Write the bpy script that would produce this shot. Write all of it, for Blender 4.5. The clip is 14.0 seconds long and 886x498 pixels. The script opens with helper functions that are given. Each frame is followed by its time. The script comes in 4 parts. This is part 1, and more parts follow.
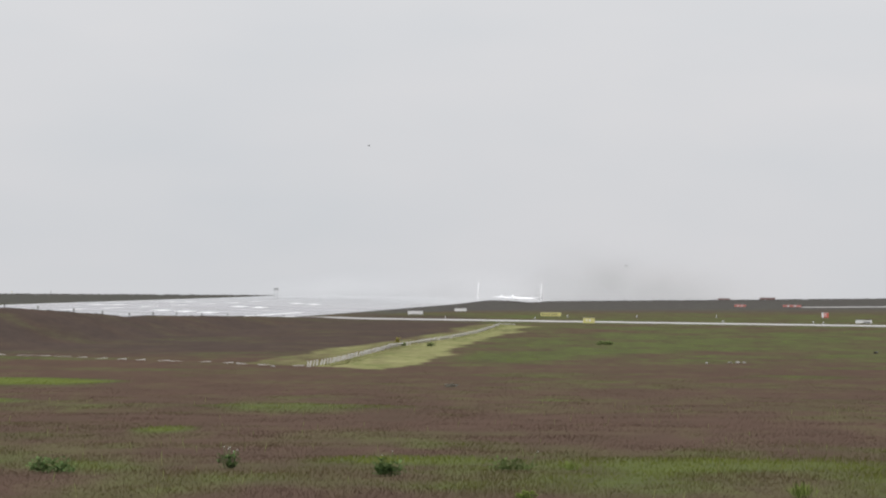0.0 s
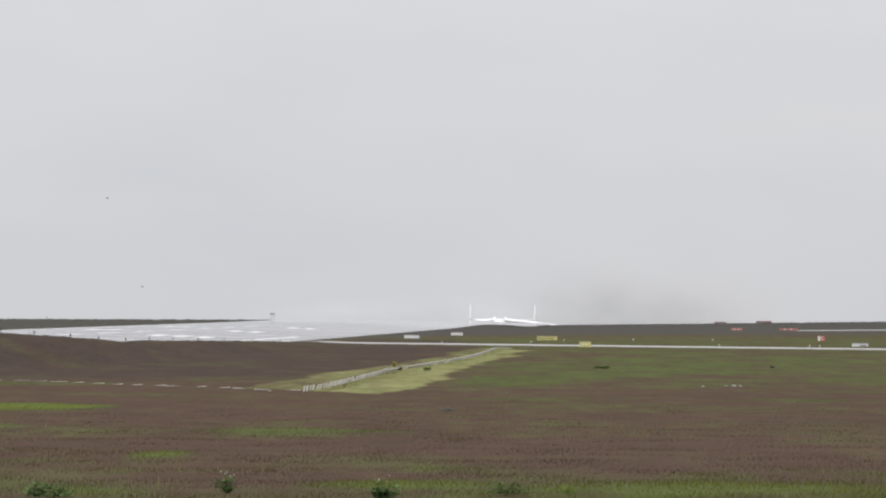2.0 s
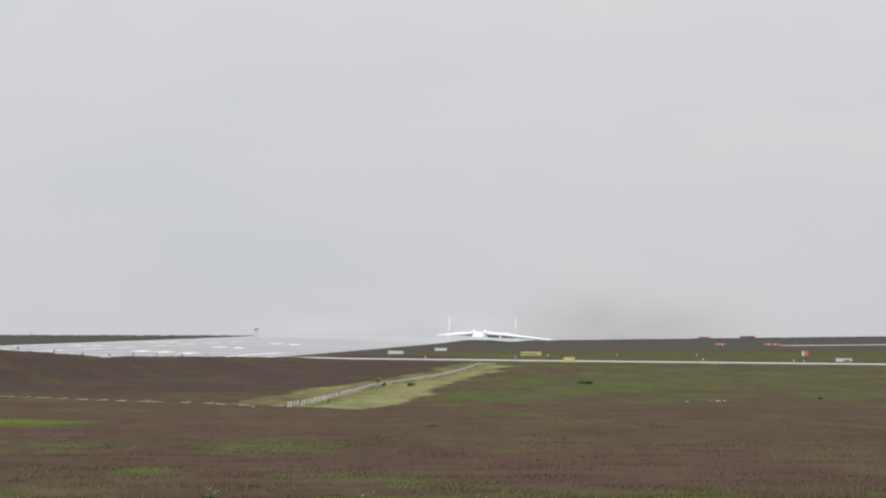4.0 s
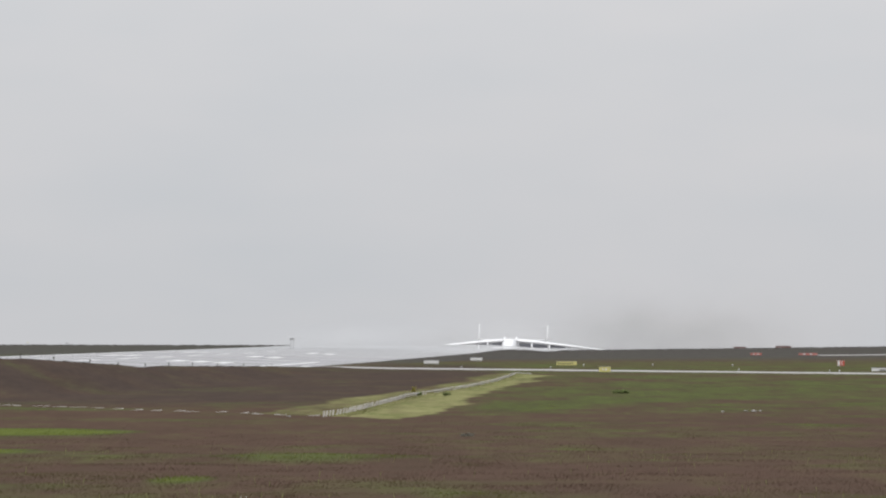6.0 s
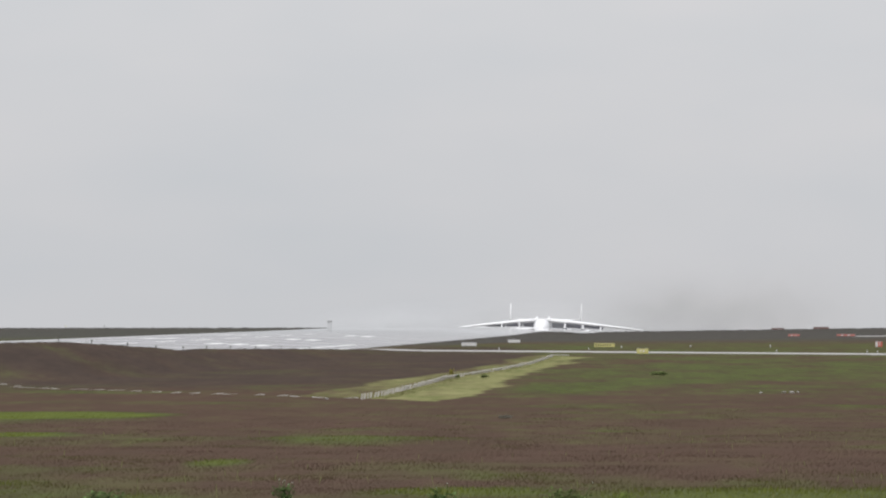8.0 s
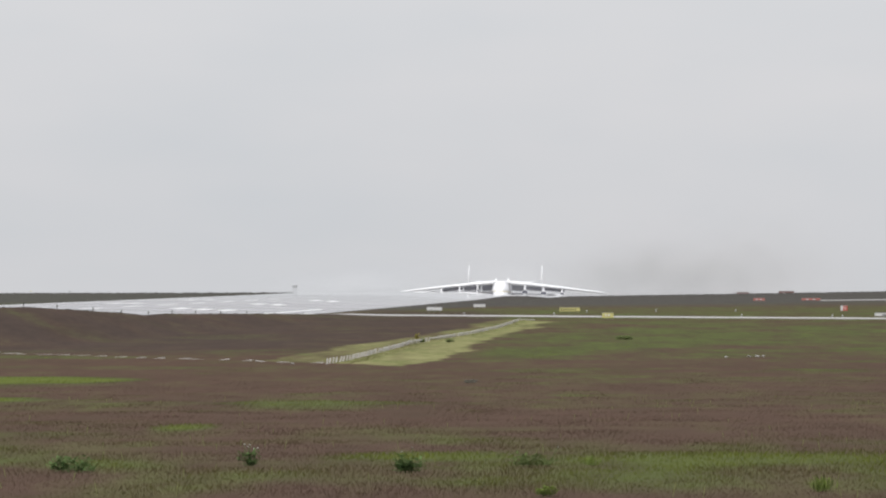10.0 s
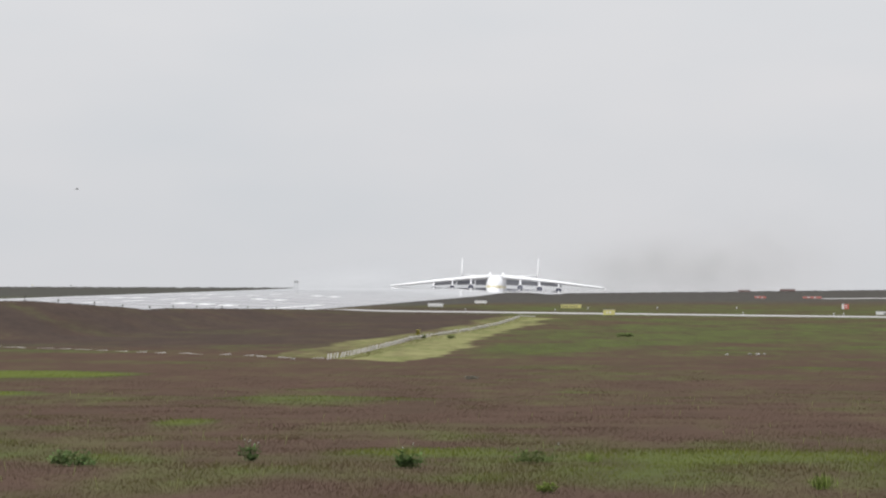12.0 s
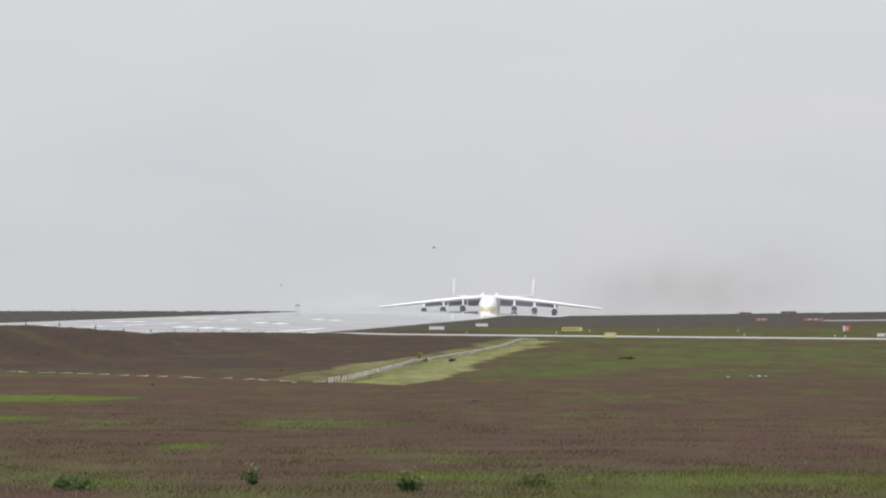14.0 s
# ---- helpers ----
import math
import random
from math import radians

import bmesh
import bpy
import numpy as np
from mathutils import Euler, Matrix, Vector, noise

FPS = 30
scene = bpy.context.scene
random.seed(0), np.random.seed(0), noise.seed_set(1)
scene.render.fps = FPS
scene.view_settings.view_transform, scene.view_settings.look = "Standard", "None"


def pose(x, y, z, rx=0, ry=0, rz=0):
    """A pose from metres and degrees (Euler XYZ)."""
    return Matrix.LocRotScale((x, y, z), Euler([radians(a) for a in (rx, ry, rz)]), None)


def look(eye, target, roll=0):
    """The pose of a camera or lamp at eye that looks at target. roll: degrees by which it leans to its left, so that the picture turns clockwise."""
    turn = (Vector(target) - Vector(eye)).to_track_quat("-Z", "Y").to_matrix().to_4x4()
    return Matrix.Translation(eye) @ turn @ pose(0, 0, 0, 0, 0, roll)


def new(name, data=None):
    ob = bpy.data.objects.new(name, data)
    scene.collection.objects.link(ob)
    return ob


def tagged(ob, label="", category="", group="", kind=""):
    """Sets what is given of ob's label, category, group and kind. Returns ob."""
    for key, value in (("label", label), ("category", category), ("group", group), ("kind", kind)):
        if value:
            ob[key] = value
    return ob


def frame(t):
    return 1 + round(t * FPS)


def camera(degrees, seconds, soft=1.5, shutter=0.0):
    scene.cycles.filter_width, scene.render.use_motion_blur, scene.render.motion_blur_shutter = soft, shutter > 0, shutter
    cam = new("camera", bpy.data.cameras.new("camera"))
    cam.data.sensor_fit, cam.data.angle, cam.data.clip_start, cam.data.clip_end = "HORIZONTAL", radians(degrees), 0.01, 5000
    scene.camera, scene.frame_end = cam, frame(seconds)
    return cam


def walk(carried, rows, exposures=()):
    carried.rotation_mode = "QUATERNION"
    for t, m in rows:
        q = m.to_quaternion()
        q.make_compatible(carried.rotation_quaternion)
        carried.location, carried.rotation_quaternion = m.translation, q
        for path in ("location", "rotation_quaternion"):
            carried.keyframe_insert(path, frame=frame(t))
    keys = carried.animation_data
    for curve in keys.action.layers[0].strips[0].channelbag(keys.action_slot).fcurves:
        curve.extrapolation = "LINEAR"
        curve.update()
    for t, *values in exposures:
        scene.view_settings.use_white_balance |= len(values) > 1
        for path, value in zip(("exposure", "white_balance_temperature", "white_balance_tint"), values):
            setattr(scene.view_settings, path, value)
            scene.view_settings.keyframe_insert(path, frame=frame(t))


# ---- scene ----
# ---- camera ----
EYE = (0.0, 0.0, 1.7)
cam = camera(8.541, 14.0, soft=2.2)
# seconds, pitch up, turn to the left, roll (degrees)
PAN = [
    (0.0, 0.3381, -0.2039, 0.318), (0.5, 0.3557, -0.2579, 0.270), (1.0, 0.4114, -0.3171, 0.320),
    (1.5, 0.4648, -0.2917, 0.281), (2.0, 0.5723, -0.2399, 0.181), (2.5, 0.6780, -0.1892, 0.079),
    (3.0, 0.7315, -0.2288, 0.066), (4.2, 0.7150, -0.4200, 0.110), (5.0, 0.6700, -0.4500, 0.130),
    (5.5, 0.7020, -0.3096, 0.136), (6.0, 0.8147, -0.0519, 0.102), (6.5, 0.8869, 0.0426, 0.010),
    (7.0, 0.8564, 0.1537, 0.030), (7.5, 0.7107, 0.3133, -0.060), (8.0, 0.6424, 0.3095, -0.063),
    (8.5, 0.5186, 0.1901, -0.080), (8.7, 0.4243, 0.1889, -0.120), (9.8, 0.3000, 0.0200, -0.140),
    (10.8, 0.2848, -0.1469, -0.120), (11.0, 0.2732, -0.1007, -0.090), (11.5, 0.2439, -0.0494, -0.060),
    (12.0, 0.2626, -0.0104, 0.187), (12.5, 0.5184, -0.0418, 0.270), (13.0, 0.5708, -0.1176, 0.206),
    (13.5, 0.4972, -0.1559, 0.170), (14.0, 0.4856, 0.0000, 0.030),
]
LIGHT = [(0.0, 0.05), (3.0, 0.0), (5.5, -0.08), (7.5, -0.09), (8.7, -0.04), (11.0, 0.06), (12.0, 0.09), (12.9, 0.02), (14.0, 0.0)]


def aim(pitch, turn, roll):
    return pose(*EYE, 90 + pitch, 0, turn) @ pose(0, 0, 0, 0, 0, roll)


walk(cam, [(t, aim(p, r, o)) for t, p, r, o in PAN], exposures=LIGHT)

# ---- world and sun: an overcast sky, brighter overhead ----
world = bpy.data.worlds.new("overcast")
scene.world = world
world.use_nodes = True
wn, wl = world.node_tree.nodes, world.node_tree.links
wn.clear()
w_out = wn.new("ShaderNodeOutputWorld")
w_bg = wn.new("ShaderNodeBackground")
sky = wn.new("ShaderNodeTexSky")
sky.sky_type, sky.sun_disc = "NISHITA", False
sky.sun_elevation, sky.sun_rotation = radians(46), radians(205)
sky.air_density, sky.dust_density = 1.2, 3.0
w_co = wn.new("ShaderNodeTexCoord")
w_sep = wn.new("ShaderNodeSeparateXYZ")
wl.new(w_co.outputs["Generated"], w_sep.inputs[0])
w_up = wn.new("ShaderNodeMapRange")
w_up.inputs["From Min"].default_value, w_up.inputs["From Max"].default_value = 0.0, 1.0
w_up.inputs["To Min"].default_value, w_up.inputs["To Max"].default_value = 1.0, 2.6
wl.new(w_sep.outputs["Z"], w_up.inputs["Value"])
w_map = wn.new("ShaderNodeMapping")
w_map.inputs["Scale"].default_value = (14, 14, 40)
wl.new(w_co.outputs["Generated"], w_map.inputs[0])
w_noise = wn.new("ShaderNodeTexNoise")
w_noise.inputs["Scale"].default_value, w_noise.inputs["Detail"].default_value = 1.0, 3.0
wl.new(w_map.outputs[0], w_noise.inputs["Vector"])
w_cloud = wn.new("ShaderNodeValToRGB")
w_cloud.color_ramp.elements[0].position, w_cloud.color_ramp.elements[1].position = 0.3, 0.75
w_cloud.color_ramp.elements[0].color = (0.607, 0.625, 0.654, 1)
w_cloud.color_ramp.elements[1].color = (0.672, 0.667, 0.684, 1)
wl.new(w_noise.outputs["Fac"], w_cloud.inputs[0])
w_mul = wn.new("ShaderNodeVectorMath")
w_mul.operation = "SCALE"
wl.new(w_cloud.outputs[0], w_mul.inputs[0])
wl.new(w_up.outputs[0], w_mul.inputs["Scale"])
w_sky = wn.new("ShaderNodeVectorMath")
w_sky.operation = "SCALE"
w_sky.inputs["Scale"].default_value = 0.08
wl.new(sky.outputs[0], w_sky.inputs[0])
w_mix = wn.new("ShaderNodeMix")
w_mix.data_type = "RGBA"
w_mix.inputs[0].default_value = 0.95
wl.new(w_sky.outputs[0], w_mix.inputs[6])
wl.new(w_mul.outputs[0], w_mix.inputs[7])
wl.new(w_mix.outputs[2], w_bg.inputs[0])
w_bg.inputs[1].default_value = 1.0
wl.new(w_bg.outputs[0], w_out.inputs[0])

sun = new("sun", bpy.data.lights.new("sun", "SUN"))
sun.data.energy, sun.data.angle, sun.data.color = 1.5, radians(25), (1.0, 0.97, 0.93)
sun.matrix_world = look((0, 0, 0), (0.30, 0.62, -0.72))


# ---- materials ----
def shader(name, base, rough=0.7, metal=0.0, vary=0.25, grain=3.0, bump=0.0, island=0.0, spec=0.5, second=None, upright=False):
    """A node material: two scales of noise over a base colour, and relief."""
    m = bpy.data.materials.new(name)
    m.use_nodes = True
    n, l = m.node_tree.nodes, m.node_tree.links
    b = n["Principled BSDF"]
    b.inputs["Roughness"].default_value, b.inputs["Metallic"].default_value = rough, metal
    b.inputs["Specular IOR Level"].default_value = spec
    co = n.new("ShaderNodeTexCoord")
    fine, wide = n.new("ShaderNodeTexNoise"), n.new("ShaderNodeTexNoise")
    fine.inputs["Scale"].default_value, fine.inputs["Detail"].default_value = grain, 5
    wide.inputs["Scale"].default_value, wide.inputs["Detail"].default_value = grain * 0.12, 3
    l.new(co.outputs["Object"], fine.inputs["Vector"])
    l.new(co.outputs["Object"], wide.inputs["Vector"])
    mixn = n.new("ShaderNodeMix")
    mixn.data_type = "RGBA"
    dark = second if second else tuple(c * (1 - vary) for c in base)
    mixn.inputs[6].default_value, mixn.inputs[7].default_value = (*dark, 1), (*base, 1)
    add = n.new("ShaderNodeMath")
    add.operation = "MULTIPLY_ADD"
    add.inputs[1].default_value = 0.6
    half = n.new("ShaderNodeMath")
    half.operation = "MULTIPLY"
    half.inputs[1].default_value = 0.6
    l.new(fine.outputs["Fac"], half.inputs[0])
    l.new(wide.outputs["Fac"], add.inputs[0])
    l.new(half.outputs[0], add.inputs[2])
    fac = add.outputs[0]
    if island:
        geo = n.new("ShaderNodeNewGeometry")
        isl = n.new("ShaderNodeMath")
        isl.operation = "MULTIPLY_ADD"
        isl.inputs[1].default_value = island
        l.new(geo.outputs["Random Per Island"], isl.inputs[0])
        sub = n.new("ShaderNodeMath")
        sub.operation = "SUBTRACT"
        sub.inputs[1].default_value = island / 2
        l.new(fac, sub.inputs[0])
        l.new(sub.outputs[0], isl.inputs[2])
        fac = isl.outputs[0]
    l.new(fac, mixn.inputs[0])
    l.new(mixn.outputs[2], b.inputs["Base Color"])
    if upright:                     # thin blades: most reflected, some transmitted; normal fixed upward to share ground light
        up = n.new("ShaderNodeCombineXYZ")
        up.inputs[1].default_value, up.inputs[2].default_value = -0.3, 0.95
        l.new(up.outputs[0], b.inputs["Normal"])
        thin, both = n.new("ShaderNodeBsdfTranslucent"), n.new("ShaderNodeAddShader")
        weak = n.new("ShaderNodeVectorMath")
        weak.operation = "SCALE"
        weak.inputs["Scale"].default_value = 0.35
        l.new(mixn.outputs[2], weak.inputs[0])
        l.new(weak.outputs[0], thin.inputs["Color"])
        l.new(up.outputs[0], thin.inputs["Normal"])
        l.new(b.outputs[0], both.inputs[0])
        l.new(thin.outputs[0], both.inputs[1])
        l.new(both.outputs[0], n["Material Output"].inputs[0])
    if bump:
        bp = n.new("ShaderNodeBump")
        bp.inputs["Strength"].default_value, bp.inputs["Distance"].default_value = bump, 0.02
        l.new(fine.outputs["Fac"], bp.inputs["Height"])
        l.new(bp.outputs[0], b.inputs["Normal"])
    return m


PAINT_WHITE = shader("aircraft_white", (0.82, 0.82, 0.83), 0.35, vary=0.08, grain=0.4)
# the wing underside's bluish cast is put into this flap grey
PAINT_GREY_CAST = shader("aircraft_grey_with_cast", (0.36, 0.38, 0.47), 0.45, vary=0.12, grain=0.4)
PAINT_YELLOW = shader("aircraft_yellow", (0.76, 0.68, 0.38), 0.4, vary=0.1, grain=0.4)
PAINT_BLUE = shader("aircraft_blue", (0.48, 0.52, 0.64), 0.4, vary=0.1, grain=0.4)
DARK_METAL = shader("intake_metal", (0.07, 0.075, 0.12), 0.45, 0.6, vary=0.3, grain=2)
GLASS_DARK = shader("cockpit_glass", (0.03, 0.035, 0.045), 0.12, vary=0.2, grain=1)
RUBBER = shader("tyre_rubber", (0.03, 0.03, 0.03), 0.8, vary=0.3, grain=4)
SIGN_YELLOW = shader("sign_yellow", (0.55, 0.51, 0.20), 0.5, vary=0.15, grain=5)
SIGN_BLACK = shader("sign_black", (0.05, 0.05, 0.03), 0.5, vary=0.2, grain=5)
SIGN_WHITE = shader("sign_white", (0.64, 0.64, 0.64), 0.5, vary=0.15, grain=5)
SIGN_RED = shader("sign_red", (0.50, 0.11, 0.08), 0.5, vary=0.2, grain=5)
PALE_STEEL = shader("pale_steel", (0.48, 0.49, 0.50), 0.5, 0.2, vary=0.2, grain=8)
STEEL = shader("grey_steel", (0.25, 0.25, 0.25), 0.5, 0.5, vary=0.3, grain=8)
PICKET = shader("whitewashed_concrete", (0.50, 0.48, 0.45), 0.85, vary=0.35, grain=6, island=0.5)
CONCRETE = shader("weathered_concrete", (0.50, 0.48, 0.45), 0.85, vary=0.45, grain=4, bump=0.4, island=0.5)
FIELDSTONE = shader("dull_fieldstone", (0.34, 0.33, 0.31), 0.9, vary=0.4, grain=6, bump=0.4)
LEAF = shader("weed_leaf", (0.13, 0.20, 0.075), 0.8, spec=0.0, upright=True, vary=0.6, grain=12, island=0.6)
BLOSSOM = shader("white_blossom", (0.75, 0.75, 0.7), 0.7, vary=0.1, grain=20)
FEATHER = shader("dark_feather", (0.035, 0.033, 0.032), 0.8, vary=0.3, grain=20)
GRASS_PALE = shader("mown_pale_grass", (0.23, 0.225, 0.105), 0.9, grain=0.35, island=0.25, spec=0.0, second=(0.14, 0.15, 0.062), upright=True)


def ground_shader():
    """Brown heath, green grass where the cover attribute says so."""
    m = bpy.data.materials.new("heath_ground")
    m.use_nodes = True
    n, l = m.node_tree.nodes, m.node_tree.links
    b = n["Principled BSDF"]
    b.inputs["Roughness"].default_value, b.inputs["Specular IOR Level"].default_value = 1.0, 0.0
    co = n.new("ShaderNodeTexCoord")
    att = n.new("ShaderNodeAttribute")
    att.attribute_name = "cover"
    tex = []
    for scale, detail in ((0.9, 5), (0.06, 4)):
        t = n.new("ShaderNodeTexNoise")
        t.inputs["Scale"].default_value, t.inputs["Detail"].default_value = scale, detail
        l.new(co.outputs["Object"], t.inputs["Vector"])
        tex.append(t)
    for sx, sy in ((0.5, 0.05), (2.0, 0.25)):     # ground tone noise, stretched in depth to fit the camera's grazing view
        mp, t = n.new("ShaderNodeMapping"), n.new("ShaderNodeTexNoise")
        mp.inputs["Scale"].default_value = (sx, sy, 1)
        t.inputs["Scale"].default_value, t.inputs["Detail"].default_value = 1.0, 3
        l.new(co.outputs["Object"], mp.inputs[0])
        l.new(mp.outputs[0], t.inputs["Vector"])
        tex.append(t)
    both = n.new("ShaderNodeMath")
    both.operation = "ADD"
    l.new(tex[2].outputs["Fac"], both.inputs[0])
    l.new(tex[3].outputs["Fac"], both.inputs[1])
    shade = n.new("ShaderNodeMapRange")
    shade.inputs["From Min"].default_value, shade.inputs["From Max"].default_value = 0.72, 1.28
    l.new(both.outputs[0], shade.inputs["Value"])
    cols = []
    for a, c in (((0.074, 0.053, 0.040), (0.090, 0.059, 0.047)), ((0.064, 0.069, 0.034), (0.088, 0.102, 0.041)), ((0.13, 0.14, 0.058), (0.235, 0.225, 0.11)), ((0.060, 0.057, 0.056), (0.078, 0.074, 0.071)), ((0.056, 0.044, 0.038), (0.070, 0.053, 0.045)), ((0.082, 0.099, 0.030), (0.104, 0.126, 0.036))):
        mm = n.new("ShaderNodeMix")
        mm.data_type = "RGBA"
        mm.inputs[6].default_value, mm.inputs[7].default_value = (*a, 1), (*c, 1)
        l.new(shade.outputs[0], mm.inputs[0])
        cols.append(mm)
    wob = n.new("ShaderNodeMath")
    wob.operation = "MULTIPLY_ADD"
    wob.inputs[1].default_value, wob.inputs[2].default_value = 1.0, -0.5
    l.new(tex[1].outputs["Fac"], wob.inputs[0])
    add = n.new("ShaderNodeMath")
    add.operation, add.use_clamp = "ADD", True
    more = n.new("ShaderNodeMath")
    more.operation = "MULTIPLY_ADD"
    more.inputs[1].default_value, more.inputs[2].default_value = 1.0, -1.0
    l.new(both.outputs[0], more.inputs[0])
    most = n.new("ShaderNodeMath")
    most.operation = "ADD"
    l.new(more.outputs[0], most.inputs[0])
    l.new(wob.outputs[0], most.inputs[1])
    l.new(att.outputs["Fac"], add.inputs[0])
    l.new(most.outputs[0], add.inputs[1])
    prev, fac = cols[0], add.outputs[0]
    # the heather layer greys the far ground as distance haze would
    for nxt, nam in ((cols[1], None), (cols[2], "mown"), (cols[3], "heather"), (cols[4], "turf"), (cols[5], "lush")):
        if nam:
            at = n.new("ShaderNodeAttribute")
            at.attribute_name = nam
            fac = at.outputs["Fac"]
        mx = n.new("ShaderNodeMix")
        mx.data_type = "RGBA"
        l.new(fac, mx.inputs[0])
        l.new(prev.outputs[2], mx.inputs[6])
        l.new(nxt.outputs[2], mx.inputs[7])
        prev = mx
    l.new(prev.outputs[2], b.inputs["Base Color"])
    bp = n.new("ShaderNodeBump")
    bp.inputs["Strength"].default_value, bp.inputs["Distance"].default_value = 0.6, 0.1
    l.new(tex[0].outputs["Fac"], bp.inputs["Height"])
    l.new(bp.outputs[0], b.inputs["Normal"])
    return m


def mirage_gloss_shader(name, base, second, rough, mirage_rough):
    """Paving whose gloss rises towards the crest to imitate mirage shine, patchy by noise."""
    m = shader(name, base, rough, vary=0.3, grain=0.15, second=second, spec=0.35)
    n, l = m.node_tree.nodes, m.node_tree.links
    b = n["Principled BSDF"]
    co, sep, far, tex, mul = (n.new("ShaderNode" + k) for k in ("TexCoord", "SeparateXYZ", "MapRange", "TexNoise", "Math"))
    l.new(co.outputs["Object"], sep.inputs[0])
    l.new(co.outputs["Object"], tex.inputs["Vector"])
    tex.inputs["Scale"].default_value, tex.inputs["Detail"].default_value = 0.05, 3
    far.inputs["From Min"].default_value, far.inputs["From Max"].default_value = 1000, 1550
    far.inputs["To Min"].default_value, far.inputs["To Max"].default_value = rough * 2, mirage_rough
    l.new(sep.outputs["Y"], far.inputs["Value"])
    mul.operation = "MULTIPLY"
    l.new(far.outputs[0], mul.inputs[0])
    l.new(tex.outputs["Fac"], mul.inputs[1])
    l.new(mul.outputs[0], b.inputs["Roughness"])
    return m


def blade_shader():
    """Thin blades, from dry brown over olive to lush green by each blade's own cover value."""
    m = shader("heath_grass_blades", (0.1, 0.07, 0.05), 0.95, spec=0.0, upright=True)
    n, l = m.node_tree.nodes, m.node_tree.links
    att, ramp, geo, tint = (n.new("ShaderNode" + k) for k in ("Attribute", "ValToRGB", "NewGeometry", "Mix"))
    att.attribute_name = "cover"
    stops = ((0.0, (0.092, 0.060, 0.046)), (0.30, (0.090, 0.066, 0.038)), (0.55, (0.089, 0.078, 0.032)), (0.80, (0.094, 0.100, 0.027)), (1.0, (0.128, 0.146, 0.029)))
    for k, (p, c) in enumerate(stops):
        e = ramp.color_ramp.elements[k] if k in (0,) else ramp.color_ramp.elements.new(p) if k < 4 else ramp.color_ramp.elements[-1]
        e.position, e.color = p, (*c, 1)
    l.new(att.outputs["Fac"], ramp.inputs[0])
    tint.data_type, tint.blend_type = "RGBA", "MULTIPLY"
    tint.inputs[0].default_value = 0.16
    l.new(ramp.outputs[0], tint.inputs[6])
    l.new(geo.outputs["Random Per Island"], tint.inputs[7])
    for k in [k for k in l if k.to_socket.name == "Base Color" or (k.to_node.type == "VECT_MATH" and k.to_node.operation == "SCALE")]:
        to = k.to_socket
        l.remove(k)
        l.new(tint.outputs[2], to)
    return m


GRASS_BLADES = blade_shader()
GROUND = ground_shader()
MIRAGE_RUNWAY = mirage_gloss_shader("mirage_gloss_runway", (0.20, 0.19, 0.195), (0.11, 0.10, 0.105), 0.2, 0.02)
TAXI_SURFACE = shader("taxiway_concrete", (0.37, 0.355, 0.34), 0.5, vary=0.3, grain=0.2)
MARKING = shader("runway_marking", (0.80, 0.80, 0.80), 0.3, vary=0.1, grain=0.5)


# ---- mesh helpers ----
def part(name, bm, material, parent=None, label=""):
    me = bpy.data.meshes.new(name)
    bm.normal_update()
    bm.to_mesh(me)
    bm.free()
    if material:
        me.materials.append(material)
    ob = new(name, me)
    if parent:
        ob.parent = parent
    if label:
        ob["label"] = label
    return ob


def from_lists(name, verts, faces, material, parent=None):
    me = bpy.data.meshes.new(name)
    me.from_pydata(verts, [], faces)
    me.materials.append(material)
    me.update()
    ob = new(name, me)
    if parent:
        ob.parent = parent
    return ob


def empty(name, m, label, category, group="", kind=""):
    ob = new(name)
    ob.matrix_world = m
    return tagged(ob, label, category, group, kind)


def box(sx, sy, sz, at=(0, 0, 0), bevel=0.0):
    """A bevelled box, its base centre at `at`."""
    bm = bmesh.new()
    bmesh.ops.create_cube(bm, size=1)
    bmesh.ops.scale(bm, vec=(sx, sy, sz), verts=bm.verts)
    if bevel:
        bmesh.ops.bevel(bm, geom=bm.edges[:], offset=bevel, segments=2, affect="EDGES", profile=0.5)
    bmesh.ops.translate(bm, vec=(at[0], at[1], at[2] + sz / 2), verts=bm.verts)
    return bm


def smooth(ob):
    for p in ob.data.polygons:
        p.use_smooth = True
    return ob


def loft(rings, caps=True):
    """A skin over rings of points (each ring the same count)."""
    bm = bmesh.new()
    rows = [[bm.verts.new(p) for p in ring] for ring in rings]
    n = len(rows[0])
    for a, b in zip(rows, rows[1:]):
        for i in range(n):
            bm.faces.new((a[i], a[(i + 1) % n], b[(i + 1) % n], b[i]))
    if caps:
        bm.faces.new(rows[0][::-1])
        bm.faces.new(rows[-1])
    bmesh.ops.recalc_face_normals(bm, faces=bm.faces)
    return bm


def tube(p0, p1, r0, r1=None, sides=10):
    a, b = Vector(p0), Vector(p1)
    q = (b - a).to_track_quat("Z", "Y")
    r1 = r0 if r1 is None else r1
    rings = []
    for c, r in ((a, r0), (b, r1)):
        rings.append([c + q @ Vector((r * math.cos(k * math.tau / sides), r * math.sin(k * math.tau / sides), 0)) for k in range(sides)])
    return loft(rings)


# ---- the lie of the land ----
RUN_SLOPE, RUN_OFF, RUN_FAR, RUN_NEAR = 0.044, -86.0, -26.5, 31.0   # runway centre line: x = slope * y + off
PROFILE_Y = (-6000, 0, 47, 100, 160, 260, 400, 600, 1000, 1450, 1690, 1860, 2100, 2400, 2560, 2760, 2880, 2980, 3060, 3600, 6500)
PROFILE_Z = (0.0, 0.02, 0.0, -0.5, -1.1, -1.87, -2.15, -2.25, -2.2, -2.0, -1.75, -2.7, -5.0, -7.8, -9.3, -11.5, -13.4, -15.1, -16.0, -28, -70)


